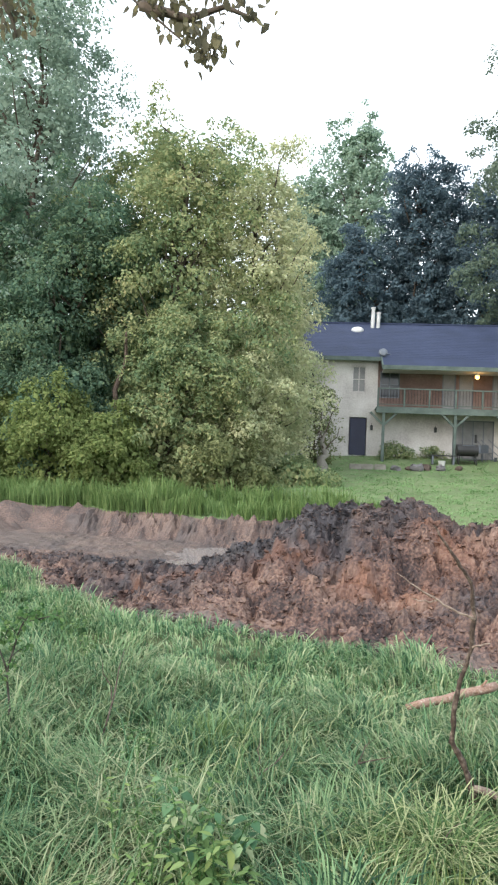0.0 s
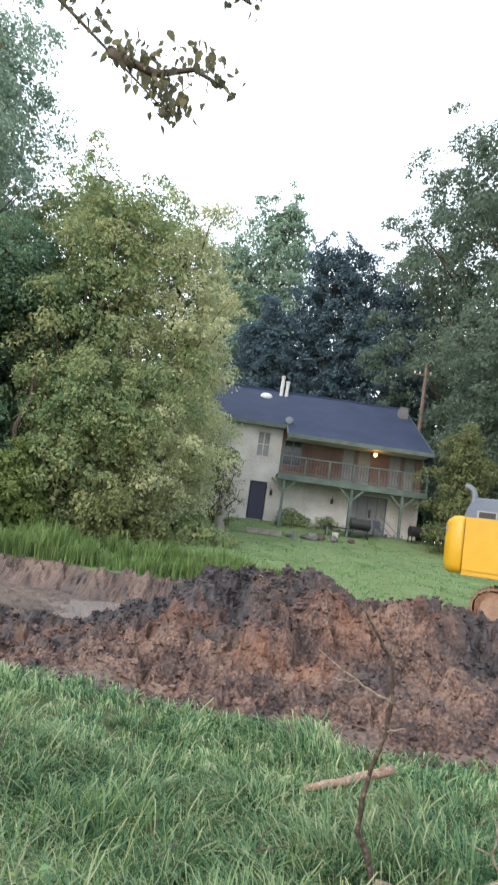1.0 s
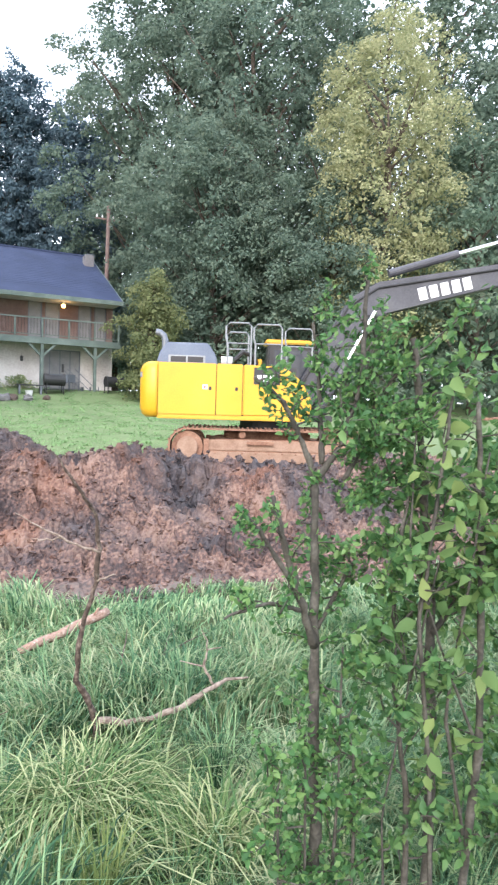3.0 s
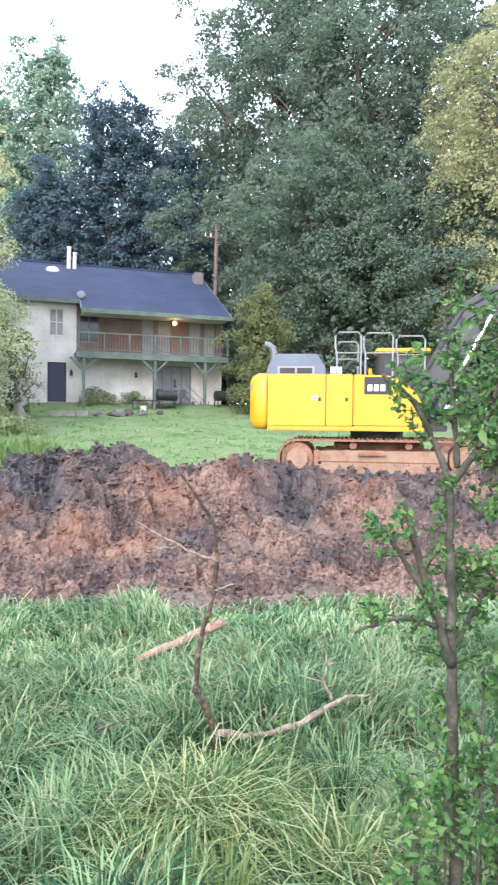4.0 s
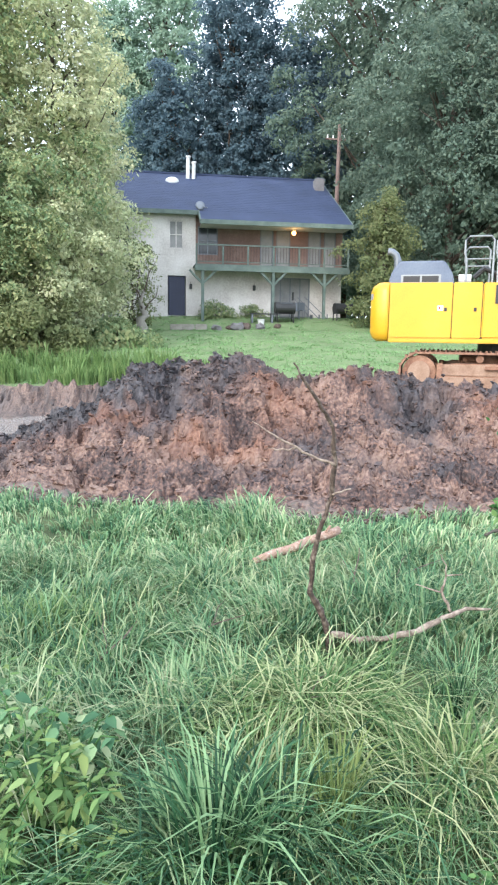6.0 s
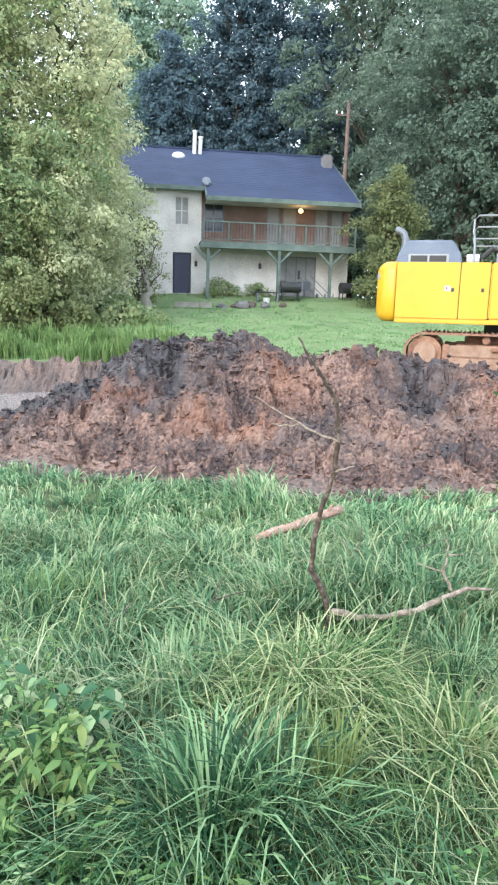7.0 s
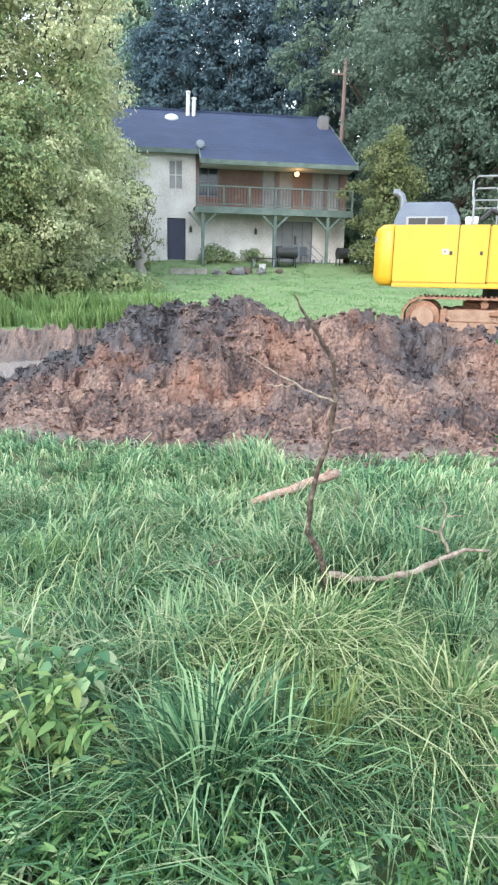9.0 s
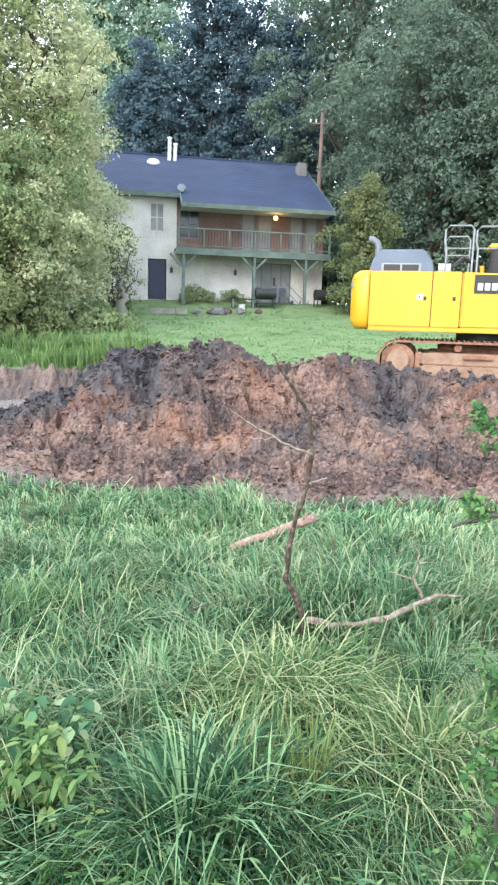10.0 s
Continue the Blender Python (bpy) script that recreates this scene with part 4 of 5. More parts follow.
part("beacon", tube([(-0.2, -0.3, 2.3), (-0.2, -0.3, 2.5)], 0.06, 10), M["yellow_paint"], ex)
# boom, stick and bucket
side = [(0.75, 1.45), (1.05, 1.35), (2.25, 3.35), (2.75, 3.72), (5.9, 4.55), (5.95, 4.9), (5.7, 5.02), (2.6, 4.45), (1.95, 4.05), (0.7, 1.8)]
boom = part("boom", prism(side, -0.3, 0.24, 0.03), M["boom"], ex, "dark grey steel boom")
u = Vector((3.15, 0, 0.83)).normalized()
for k in range(5):
    c = Vector((3.68 + 0.27 * k, 0, 4.2 + 0.071 * k))
    bm = box(-0.1, 0.1, -0.315, -0.305, -0.15, 0.15, 0, None, Matrix.Translation(c) @ Matrix.Rotation(-math.atan2(u.z, u.x), 4, "Y"))
    part("maker_mark", bm, M["white_mark"], boom)
for yy in (-0.5, 0.42):
    cyl = part("lift_cylinder", tube([(1.25, yy, 1.35), (1.9, yy, 2.55)], 0.1, 12), M["boom"], ex, "dark lift cylinder")
    part("rod", tube([(1.9, yy, 2.55), (2.5, yy, 3.7)], 0.055, 12), M["chrome"], cyl, "bright chrome rod")
part("pin_plate", box(2.3, 2.65, -0.36, 0.3, 3.6, 3.95, 0.03), M["boom"], boom)
sc = part("stick_cylinder", tube([(2.9, -0.03, 4.7), (4.6, -0.03, 5.25)], 0.1, 12), M["boom"], ex, "dark stick cylinder")
part("rod", tube([(4.6, -0.03, 5.25), (5.9, -0.03, 5.65)], 0.055, 12), M["chrome"], sc)
part("hydraulic_line", tube([(0.8, -0.32, 1.9), (1.9, -0.32, 3.85), (2.6, -0.32, 4.3), (5.5, -0.32, 4.85)], 0.03, 8), M["black"], boom)
stick = part("stick", prism([(5.6, 5.75), (5.95, 5.8), (6.25, 4.7), (6.6, 2.3), (6.4, 2.2), (5.75, 4.5)], -0.22, 0.16, 0.03), M["boom"], ex, "dark grey stick")
bucket = part("digger_bucket", prism([(6.3, 2.45), (6.75, 2.4), (7.0, 1.7), (6.7, 1.1), (6.1, 0.9), (5.75, 1.25), (5.9, 1.3), (6.15, 1.15), (6.5, 1.35), (6.65, 1.75)], -0.6, 0.55, 0.02), M["rust"], ex, "muddy steel bucket")
for k in range(5):
    part("tooth", box(5.55, 5.85, -0.58 + k * 0.26, -0.48 + k * 0.26, 1.2, 1.27, 0.01), M["rust"], bucket)

# ---- trees ----


def clump_leaves(p, out, size, r, up=0.5, loose=1.1, aspect=0.55):
    """Leaves at p that face out of their clump and hang a little."""
    nrm = unit(out + np.array([0, 0, up]) + loose * unit(r.normal(size=p.shape)))
    d = r.normal(size=p.shape)
    d[:, 2] -= 0.9
    d = unit(d - nrm * np.sum(d * nrm, 1, keepdims=True))
    side = np.cross(d, nrm)
    ln = (size * r.uniform(0.6, 1.35, len(p)))[:, None]
    w = ln * aspect * 0.5
    mid = p + d * ln * 0.42
    v = np.stack([p, mid + side * w - nrm * w * 0.25, p + d * ln - nrm * ln * 0.1, mid - side * w - nrm * w * 0.25], 1)
    return v.reshape(-1, 3)


def tree(label, x, y, height, radius, low, count, leaf, mat, seed, lumps=16, trunk=0.22, name="tree", lean=0.0, ry=None, group="", pointed=0.0, airy=0.3, category="tree", clump=0.0, hang=0.25):
    """A tapered trunk with limbs and a crown of billowing leaf clumps with gaps between them."""
    r = np.random.default_rng(seed)
    z0 = float(ground_z(x, y)) - 0.1
    t = thing(name, pose(x, y, z0), label, category, group)
    ry = ry or radius
    tall = height - low
    clump = clump or min(0.42 * radius, 0.45 + 0.075 * radius)
    # a lobed egg-shaped outline carries the clumps
    lobes = [(r.uniform(0, 6.28), r.uniform(0.05, 1.0), r.uniform(0.2, 0.5), r.uniform(-0.55, 0.4)) for k in range(16)]

    def reach(a, f):
        w = (1 - np.abs((f - 0.42) / 0.6) ** 2.6) ** 0.6 * (1 - pointed * f)
        g = np.ones_like(a)
        for la, lf, lr, ls in lobes:
            da = (a - la + np.pi) % (2 * np.pi) - np.pi
            g = g + ls * np.exp(-((da / (1.6 * lr)) ** 2 + ((f - lf) / (0.55 * lr)) ** 2))
        return w * g

    n = int(max(lumps, 2.1 * np.pi * radius * tall / (clump * clump * 1.7)))
    n = min(n, 620)
    a, f = r.uniform(0, 2 * np.pi, n), (np.arange(n) + r.uniform(0, 1, n)) / n
    deep = (1 - 0.62 * r.uniform(size=n) ** 2.0) * r.uniform(0.9, 1.14, n)
    g = reach(a, f) * deep
    cs = np.stack([np.cos(a) * g * (radius - 0.4 * clump) + lean * f, np.sin(a) * g * (ry - 0.4 * clump), low + tall * (0.03 + 0.95 * f)], 1)
    cs[:, 2] += (0.1 * tall * f * np.sin(3 * a + seed) + 0.05 * tall * f * np.sin(7 * a + 2.0 * seed)) * deep
    size = clump * r.uniform(0.4, 1.2, n) * (0.7 + 0.3 * g)
    axis = unit(np.stack([np.cos(a) + r.normal(0, 0.5, n), np.sin(a) + r.normal(0, 0.5, n), r.normal(-0.25, 0.45, n)], 1)) * (size * r.uniform(0.5, 1.5, n))[:, None]
    bm = bmesh.new()
    top = height * 0.84
    tube(wander((0, 0, 0), (lean * 0.7, 0, top), 7, 0.12 * radius / 3, seed), [trunk * (1 - 0.14 * i) for i in range(7)], 8, bm)
    for k in range(0, n, max(2, n // 42)):
        c = cs[k]
        zb = max(0.12 * height, c[2] - 0.45 * math.hypot(c[0], c[1]) - 0.1 * height)
        tube(wander((lean * 0.7 * zb / top, 0, zb), tuple(c), 5, 0.12, seed + k), [trunk * 0.35, trunk * 0.27, trunk * 0.2, trunk * 0.12, trunk * 0.05], 5, bm)
    part("trunk", bm, M["bark"], t, "", True)
    many = int(count * 0.72)
    pick = r.choice(n, many, p=size ** 2 / np.sum(size ** 2))
    d = unit(r.normal(size=(many, 3)))
    # most leaves sit on the upper and outer side of a clump, the lowest ones trail
    away = np.stack([np.cos(a), np.sin(a), 0.75 * np.ones(n)], 1)[pick]
    flip = (np.sum(d * away, 1) < -0.25) & (r.uniform(size=many) < 0.75)
    d[flip] *= -1
    q = r.uniform(airy, 1.0, many) ** 0.5 * (1 + 0.5 * r.uniform(size=many) ** 5)
    slide = r.uniform(-0.8, 1.0, many)
    p = cs[pick] + d * (size[pick] * q * (1 - 0.45 * np.abs(slide)))[:, None] * np.array([1, 1, 0.75]) + axis[pick] * slide[:, None]
    p[:, 2] -= 0.35 * size[pick] * np.maximum(slide, 0) ** 2
    p[:, 2] -= hang * size[pick] * np.maximum(0, q - 0.7) * 2 * r.uniform(size=many)
    p[:, 2] = np.maximum(p[:, 2], 0.1)
    v = clump_leaves(p, d, leaf * 0.95, r)
    # shaded leaves fill the inside
    fill = int(many * 0.12)
    fa, ff = r.uniform(0, 2 * np.pi, fill), r.uniform(0.02, 0.95, fill)
    fg = reach(fa, ff) * r.uniform(0.35, 0.78, fill)
    fp = np.stack([np.cos(fa) * fg * radius + lean * ff, np.sin(fa) * fg * ry, low + tall * ff], 1)
    v = np.concatenate([v, clump_leaves(fp, unit(fp - np.array([lean * 0.5, 0, low + tall * 0.5])), leaf * 1.5, r, 0.2, 0.9, 0.7)])
    mesh_np("crown", v, np.arange(len(v)).reshape(-1, 4), M[mat], t)
    return t


TH = "thicket by the hollow"
tree("tall grey-green tree with feathery upper leaves", -17.9, 26.5, 23, 5.0, 2, 76000, 0.2, "tall_leaf", 1, 120, 0.3, group=TH)
tree("broad olive-green tree in the thicket", -10.2, 25.5, 14.4, 4.6, 0.6, 72000, 0.165, "thicket", 2, 90, 0.24, group=TH)
tree("leafy green tree at the thicket's end", -7.5, 27, 13.6, 3.4, 0.8, 56000, 0.155, "thicket_end", 3, 60, 0.2, group=TH)
tree("olive tree in the middle of the thicket", -13.2, 28.0, 15.5, 3.6, 1.0, 40000, 0.18, "thicket", 16, 70, 0.22, group=TH)
tree("dense green tree hung with vines", -13.6, 23.5, 11.5, 4.2, 0.3, 60000, 0.165, "vine_layer", 4, 70, 0.2, group=TH)
tree("dark green bushy tree at the water's edge", -17.6, 22.5, 12, 3.8, 0.3, 36000, 0.19, "vine_layer", 5, 60, 0.2, group=TH)
tree("slender green tree behind the thicket", -7.0, 30.5, 9.6, 1.7, 0.8, 20000, 0.17, "thicket_end", 6, 40, 0.14, group=TH)
tree("broad vine-covered bush with low branches", -9.3, 22.8, 6.8, 2.7, 0.2, 42000, 0.145, "thicket", 7, 50, 0.12, name="bush", group=TH, category="bush")
tree("dark low bush under the trees", -12.8, 21.8, 4.4, 2.5, 0.2, 28000, 0.16, "vine_layer", 8, 40, 0.1, name="bush", group=TH, category="bush")
tree("yellow-green low bush at the bank", -15.5, 20.6, 3.4, 2.3, 0.1, 22000, 0.15, "lime", 9, 36, 0.08, name="bush", group=TH, category="bush")
tree("bright yellow-green bush hung over the bank", -12.5, 20.3, 3.7, 2.0, 0.1, 22000, 0.14, "lime", 17, 36, 0.08, name="bush", group=TH, category="bush")
tree("olive shrub with thin arching branches", -6.9, 24.0, 5.4, 1.9, 0.2, 24000, 0.14, "thicket_end", 10, 40, 0.08, name="bush", group=TH, category="bush")
tree("low green bush spilling onto the grass", -10.6, 20.8, 2.8, 2.0, 0.1, 18000, 0.14, "lime", 11, 30, 0.06, name="bush", group=TH, category="bush")
tree("low tangled bush at the end of the thicket", -7.2, 22.4, 2.2, 1.7, 0.1, 15000, 0.13, "olive", 14, 26, 0.05, name="bush", group=TH, category="bush")
tree("low weedy bush on the grass", -4.9, 25.0, 1.0, 1.3, 0.05, 7000, 0.12, "thicket", 15, 16, 0.03, name="bush", group=TH, category="bush")
tree("sparse brownish shrub in front of the house wall", -5.6, 32.4, 4.4, 1.25, 0.3, 5200, 0.12, "olive", 12, 24, 0.06, name="bush", category="bush", airy=0.1)
# dark trees behind the roof: their leaf colour includes the blue of haze
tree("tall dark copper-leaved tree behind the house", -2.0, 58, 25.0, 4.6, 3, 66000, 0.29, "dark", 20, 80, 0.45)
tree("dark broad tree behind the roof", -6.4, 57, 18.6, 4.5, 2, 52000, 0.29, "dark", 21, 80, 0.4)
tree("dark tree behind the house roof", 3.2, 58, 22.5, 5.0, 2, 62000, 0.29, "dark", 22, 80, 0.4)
tree("pale tall poplar-like tree far behind", -8.4, 68, 34, 4.2, 12, 34000, 0.36, "pale", 23, 60, 0.4)
tree("pale slim tree far behind the thicket", -13.5, 68, 28.5, 3.6, 10, 26000, 0.36, "pale", 24, 50, 0.35)
tree("high grey-green tree beyond the house", 11.0, 52, 34, 7.0, 2, 96000, 0.28, "right", 30, 110, 0.5)
tree("green tree filling the gap behind the house", 8.2, 64, 26, 5.5, 1, 34000, 0.34, "thicket_dark", 43, 70, 0.4)
tree("tall green tree far behind the machine", 17.5, 64, 36, 7.0, 1, 40000, 0.38, "thicket_dark", 44, 80, 0.45)
tree("very tall green tree behind the machine", 15.5, 46, 34, 7.4, 1, 90000, 0.27, "right", 31, 120, 0.5)
tree("tall dark green tree behind the machine", 23.0, 50, 35, 7.4, 1, 60000, 0.32, "thicket_dark", 32, 100, 0.5)
tree("yellowing tall tree with drooping sprays", 18.9, 34, 21, 4.6, 3.5, 56000, 0.19, "yellow", 33, 80, 0.3)
tree("round green tree at the yard's edge", 10.6, 38.5, 15.5, 4.8, 0.4, 66000, 0.21, "right", 34, 80, 0.3)
tree("dense green tree behind the boom", 16.3, 35, 13, 4.8, 0.3, 62000, 0.21, "right", 35, 80, 0.25)
tree("dense dark tree at the lot's end", 24.5, 33, 16, 5.2, 0.3, 34000, 0.28, "thicket_dark", 36, 80, 0.3)
tree("small yellow-green tree beside the house", 6.2, 34.0, 6.2, 1.6, 0.2, 20000, 0.14, "olive", 37, 30, 0.1)
tree("tall pale-green tree at the lot's end", 29.5, 45, 36, 7.5, 1, 40000, 0.36, "right", 40, 110, 0.5)
tree("broad green tree far off at the side", 32, 40, 24, 7, 1, 26000, 0.42, "right", 38, 80, 0.4)
tree("broad green tree far off by the water", -24, 30, 20, 6, 1, 24000, 0.36, "thicket_dark", 39, 70, 0.35)

# far woods that close the view
rw = np.random.default_rng(70)
k = 5200
fx = rw.uniform(-95, 110, k)
fy = 82 + rw.uniform(0, 14, k) + 0.0006 * fx ** 2
fz = 2.5 + rw.uniform(0, 1, k) ** 0.8 * (13 + 8 * lattice(fx * 0.09, fx * 0, 5) + 3 * lattice(fx * 0.4, fx * 0, 6))
fp = np.repeat(np.stack([fx, fy, fz], 1), 9, 0) + rw.normal(0, 0.9, (k * 9, 3))
woods = leaves("far_woods", fp, M["thicket_dark"], None, 1.0, rw, 0.3, 0.7)
tagged(woods, "dark green woods far behind the house", "woods", kind="stuff")

tree("low green weeds at the foot of the house wall", -1.9, 35.6, 0.9, 0.9, 0.05, 2600, 0.1, "thicket", 41, 14, 0.02, name="bush", category="bush")
tree("low green weeds beside the balcony post", 0.0, 35.9, 0.7, 0.7, 0.05, 1500, 0.09, "thicket", 42, 10, 0.02, name="bush", category="bush")
stump = thing("broken_trunk", pose(-5.02, 31.0, float(ground_z(-5.02, 31.0)) - 0.1, 0, 0, 0), "pale broken tree trunk standing in the grass", "tree trunk")
part("trunk", tube(wander((0, 0, 0), (0.2, 0, 1.9), 7, 0.09, 5), [0.4, 0.27, 0.2, 0.15, 0.13, 0.09, 0.03], 9), M["pale_wood"], stump, "", True)
for k in range(4):
    part("limb", tube(wander((0.1, 0, 0.9 + 0.25 * k), (0.1 + 0.7 * math.cos(k * 2.2), 0.3, 2.2 + 0.4 * k), 4, 0.08, k), [0.045, 0.035, 0.022, 0.01], 6), M["dead"], stump)
bare = thing("bare_trunk", pose(-11.0, 22.6, float(ground_z(-11.0, 22.6)) - 0.1), "pale leaning trunk among the leaves", "tree trunk")
part("trunk", tube(wander((-0.5, 0, 0), (0.2, -0.6, 5.6), 6, 0.1, 9), [0.16, 0.14, 0.12, 0.1, 0.08, 0.05], 8), M["dead"], bare, "", True)

# ---- grass ----


def tufts(name, x0, x1, y0, y1, per, each, h, w, mat, seed, label, keep=None, spread=0.06, lean=(0.2, 1.1)):
    r = np.random.default_rng(seed)
    n = int((x1 - x0) * (y1 - y0) * per)
    tx, ty = r.uniform(x0, x1, n), r.uniform(y0, y1, n)
    if keep is not None:
        k = keep(tx, ty)
        tx, ty = tx[k], ty[k]
    n = len(tx)
    tall = 0.3 + 1.45 * (0.6 * lattice(tx * 1.4, ty * 1.4, seed) + 0.4 * lattice(tx * 4.5, ty * 4.5, seed + 1)) ** 1.6
    tall = tall * (1 - 0.72 * np.exp(-(((tx - 0.8) / 0.75) ** 4 + ((ty - 3.0) / 0.4) ** 4)))
    comb = 6.28 * (lattice(tx * 1.1, ty * 1.1, seed + 2) + 0.5 * lattice(tx * 5, ty * 5, seed + 3))
    stiff = r.uniform(0.3, 1.6, n)
    x, y, tall, comb, stiff = (np.repeat(a, each) for a in (tx, ty, tall, comb, stiff))
    m = len(x)
    turn = r.uniform(0, 2 * np.pi, m)
    d = np.abs(r.normal(0, spread, m))
    x, y = x + d * np.cos(turn), y + d * np.sin(turn)
    turn = np.where(r.uniform(size=m) < 0.65, comb + r.normal(0, 0.55, m) * stiff, turn)
    hh = tall * r.uniform(h[0], h[1], m) * np.where(r.uniform(size=m) < 0.06, 1.35, 1.0)
    ob = blades(name, x, y, ground_z(x, y) - 0.01, hh, r.uniform(w[0], w[1], m), r.uniform(*lean, m), turn, M[mat])
    return tagged(ob, label, "grass", kind="stuff")


def in_view(x, y):
    bare = (np.hypot(x + 0.6, (y - 1.9) * 1.2) < 0.3) | (y < 1.72 - 0.1 * np.clip(x, 0, 1)) | (np.hypot((x - 0.42) / 1.5, y - 2.6) < 0.22)
    return (y < edge_y(x) + 0.15) & (np.abs(x) < 0.6 + 0.85 * np.maximum(y, 0.2)) & ~(bare & (hashed(np.floor(x * 40), np.floor(y * 40), 3) < 0.9))


tufts("tall_grass", -4, 4, 0.9, 2.1, 120, 26, (0.12, 0.31), (0.0028, 0.0065), "grass", 50, "fine green grass close by", in_view, 0.05, (0.3, 1.6))
tufts("tall_grass", -6, 6, 2.1, 2.9, 110, 27, (0.15, 0.36), (0.0035, 0.0085), "grass", 51, "lush tall green grass near by", in_view, 0.05, (0.3, 1.5))
tufts("tall_grass", -7, 6, 2.9, 4.6, 100, 23, (0.11, 0.3), (0.0045, 0.0105), "grass", 52, "lush green grass with the fallen wood", in_view, 0.05, (0.3, 1.4))
tufts("tall_grass", -7.5, 6.5, 4.6, 9.8, 80, 17, (0.08, 0.23), (0.007, 0.014), "hazed_grass", 55, "green grass along the dirt edge", in_view, 0.06, (0.2, 1.2))
tufts("tall_grass", -14, 14, -9, 8, 9, 12, (0.14, 0.32), (0.009, 0.018), "grass", 57, "tall green grass all around", lambda x, y: (y < edge_y(x)) & ((np.abs(x) > 0.5 + 0.8 * np.maximum(y, 0.2)) | (y < 0.6)) & (np.hypot(x, y) > 0.9), 0.09, (0.3, 1.4))
tufts("dry_grass", -3, 3, 1.6, 4.6, 28, 5, (0.12, 0.32), (0.003, 0.007), "straw", 56, "pale dry blades among the grass", in_view, 0.05, (0.5, 1.8))
tufts("bank_grass", -16, -0.6, 16.2, 18.3, 45, 16, (0.34, 0.66), (0.012, 0.024), "reed", 53, "bright tall grass along the cut bank", lambda x, y: y > back_y(x) - 0.1, 0.08, (0.1, 0.5))
tufts("lawn_grass", -8, 12, 13.2, 36, 11, 8, (0.05, 0.11), (0.014, 0.03), "lawn", 54, "short bright green lawn", lambda x, y: (~is_dirt(x, y)) & (y > back_y(x)), 0.14, (1.0, 2.2))

# ---- clods on the dirt ----
rc = np.random.default_rng(90)
k = 38000
px, py = rc.uniform(-9, 8.5, k), rc.uniform(5.4, 13.5, k)
px[:1600], py[:1600] = rc.uniform(-2.3, -0.2, 1600), rc.uniform(9.3, 10.7, 1600)
ok = is_dirt(px, py) & (py < np.where(px < -0.5, 12.0, 13.2)) & (lattice(px * 1.2, py * 1.2, 40) + 0.5 * rc.uniform(size=k) > 0.36)
px, py = px[ok], py[ok]
sz = 0.011 + 0.036 * rc.uniform(size=len(px)) ** 2.4
cube = bmesh.new()
bmesh.ops.create_cube(cube, size=1.3)
iv = np.array([v.co for v in cube.verts])
jf = np.array([[v.index for v in f.verts] for f in cube.faces])
cube.free()
cv = iv[None] * (0.3 + 1.15 * rc.uniform(size=(len(px), len(iv), 1))) * sz[:, None, None] * np.array([1.2, 1.1, 0.75])
spin, tip = rc.uniform(0, 6.28, (len(px), 1)), rc.uniform(-0.9, 0.9, (len(px), 1))
cv = np.stack([cv[..., 0], cv[..., 1] * np.cos(tip) - cv[..., 2] * np.sin(tip), cv[..., 1] * np.sin(tip) + cv[..., 2] * np.cos(tip)], 2)
cv = np.stack([cv[..., 0] * np.cos(spin) - cv[..., 1] * np.sin(spin), cv[..., 0] * np.sin(spin) + cv[..., 1] * np.cos(spin), cv[..., 2]], 2)
cv = cv + np.stack([px, py, ground_z(px, py) + 0.12 * sz], 1)[:, None]
cf = jf[None] + (np.arange(len(px)) * len(iv))[:, None, None]
lumps_ob = mesh_np("dirt_clods", cv.reshape(-1, 3), cf.reshape(-1, 4), dirt)
at = lumps_ob.data.attributes.new("humus_shade", "FLOAT", "POINT")
at.data.foreach_set("value", np.repeat(np.clip(humus_shade_at(px, py) + rc.normal(-0.05, 0.16, len(px)), 0, 1), len(iv)).astype(np.float32))
at = lumps_ob.data.attributes.new("seam", "FLOAT", "POINT")
at.data.foreach_set("value", np.repeat(seam_at_place(px, py), len(iv)).astype(np.float32))
tagged(lumps_ob, "loose clods of red and black dirt on the heap", "dirt", kind="stuff")

# ---- fallen wood ----
branch = thing("dead_branch", pose(0.45, 3.3, 0.0), "bare dead branch standing bent out of the grass", "branch")
o = Vector((0.45, 3.3, 0))


def stick_part(name, pts, radii, parent, mat="dead", sides=8, seed=0):
    r = np.random.default_rng(len(pts) * 31 + int(1000 * pts[0][2]))
    fine_pts, fine_r = [], []
    for i in range(len(pts) - 1):
        for f in (0, 0.25, 0.5, 0.75):
            p = Vector(pts[i]).lerp(Vector(pts[i + 1]), f) - o
            fine_pts.append(p + Vector(r.normal(0, 0.0025, 3)))
            fine_r.append((radii[i] + (radii[i + 1] - radii[i]) * f) * 0.9 * r.uniform(0.85, 1.2))
    fine_pts.append(Vector(pts[-1]) - o)
    fine_r.append(radii[-1] * 0.8)
    return part(name, tube(fine_pts, fine_r, sides), M[mat], parent, "", True)


stick_part("stem", [(0.47, 3.31, -0.03), (0.45, 3.3, 0.118), (0.399, 3.258, 0.255), (0.345, 3.216, 0.359), (0.348, 3.174, 0.517), (0.374, 3.132, 0.698), (0.417, 3.09, 0.872), (0.425, 3.048, 1.038), (0.402, 3.006, 1.21), (0.353, 2.964, 1.289), (0.274, 2.922, 1.401), (0.217, 2.88, 1.486)],
           [0.022, 0.021, 0.018, 0.015, 0.014, 0.013, 0.0125, 0.012, 0.011, 0.009, 0.007, 0.004], branch)
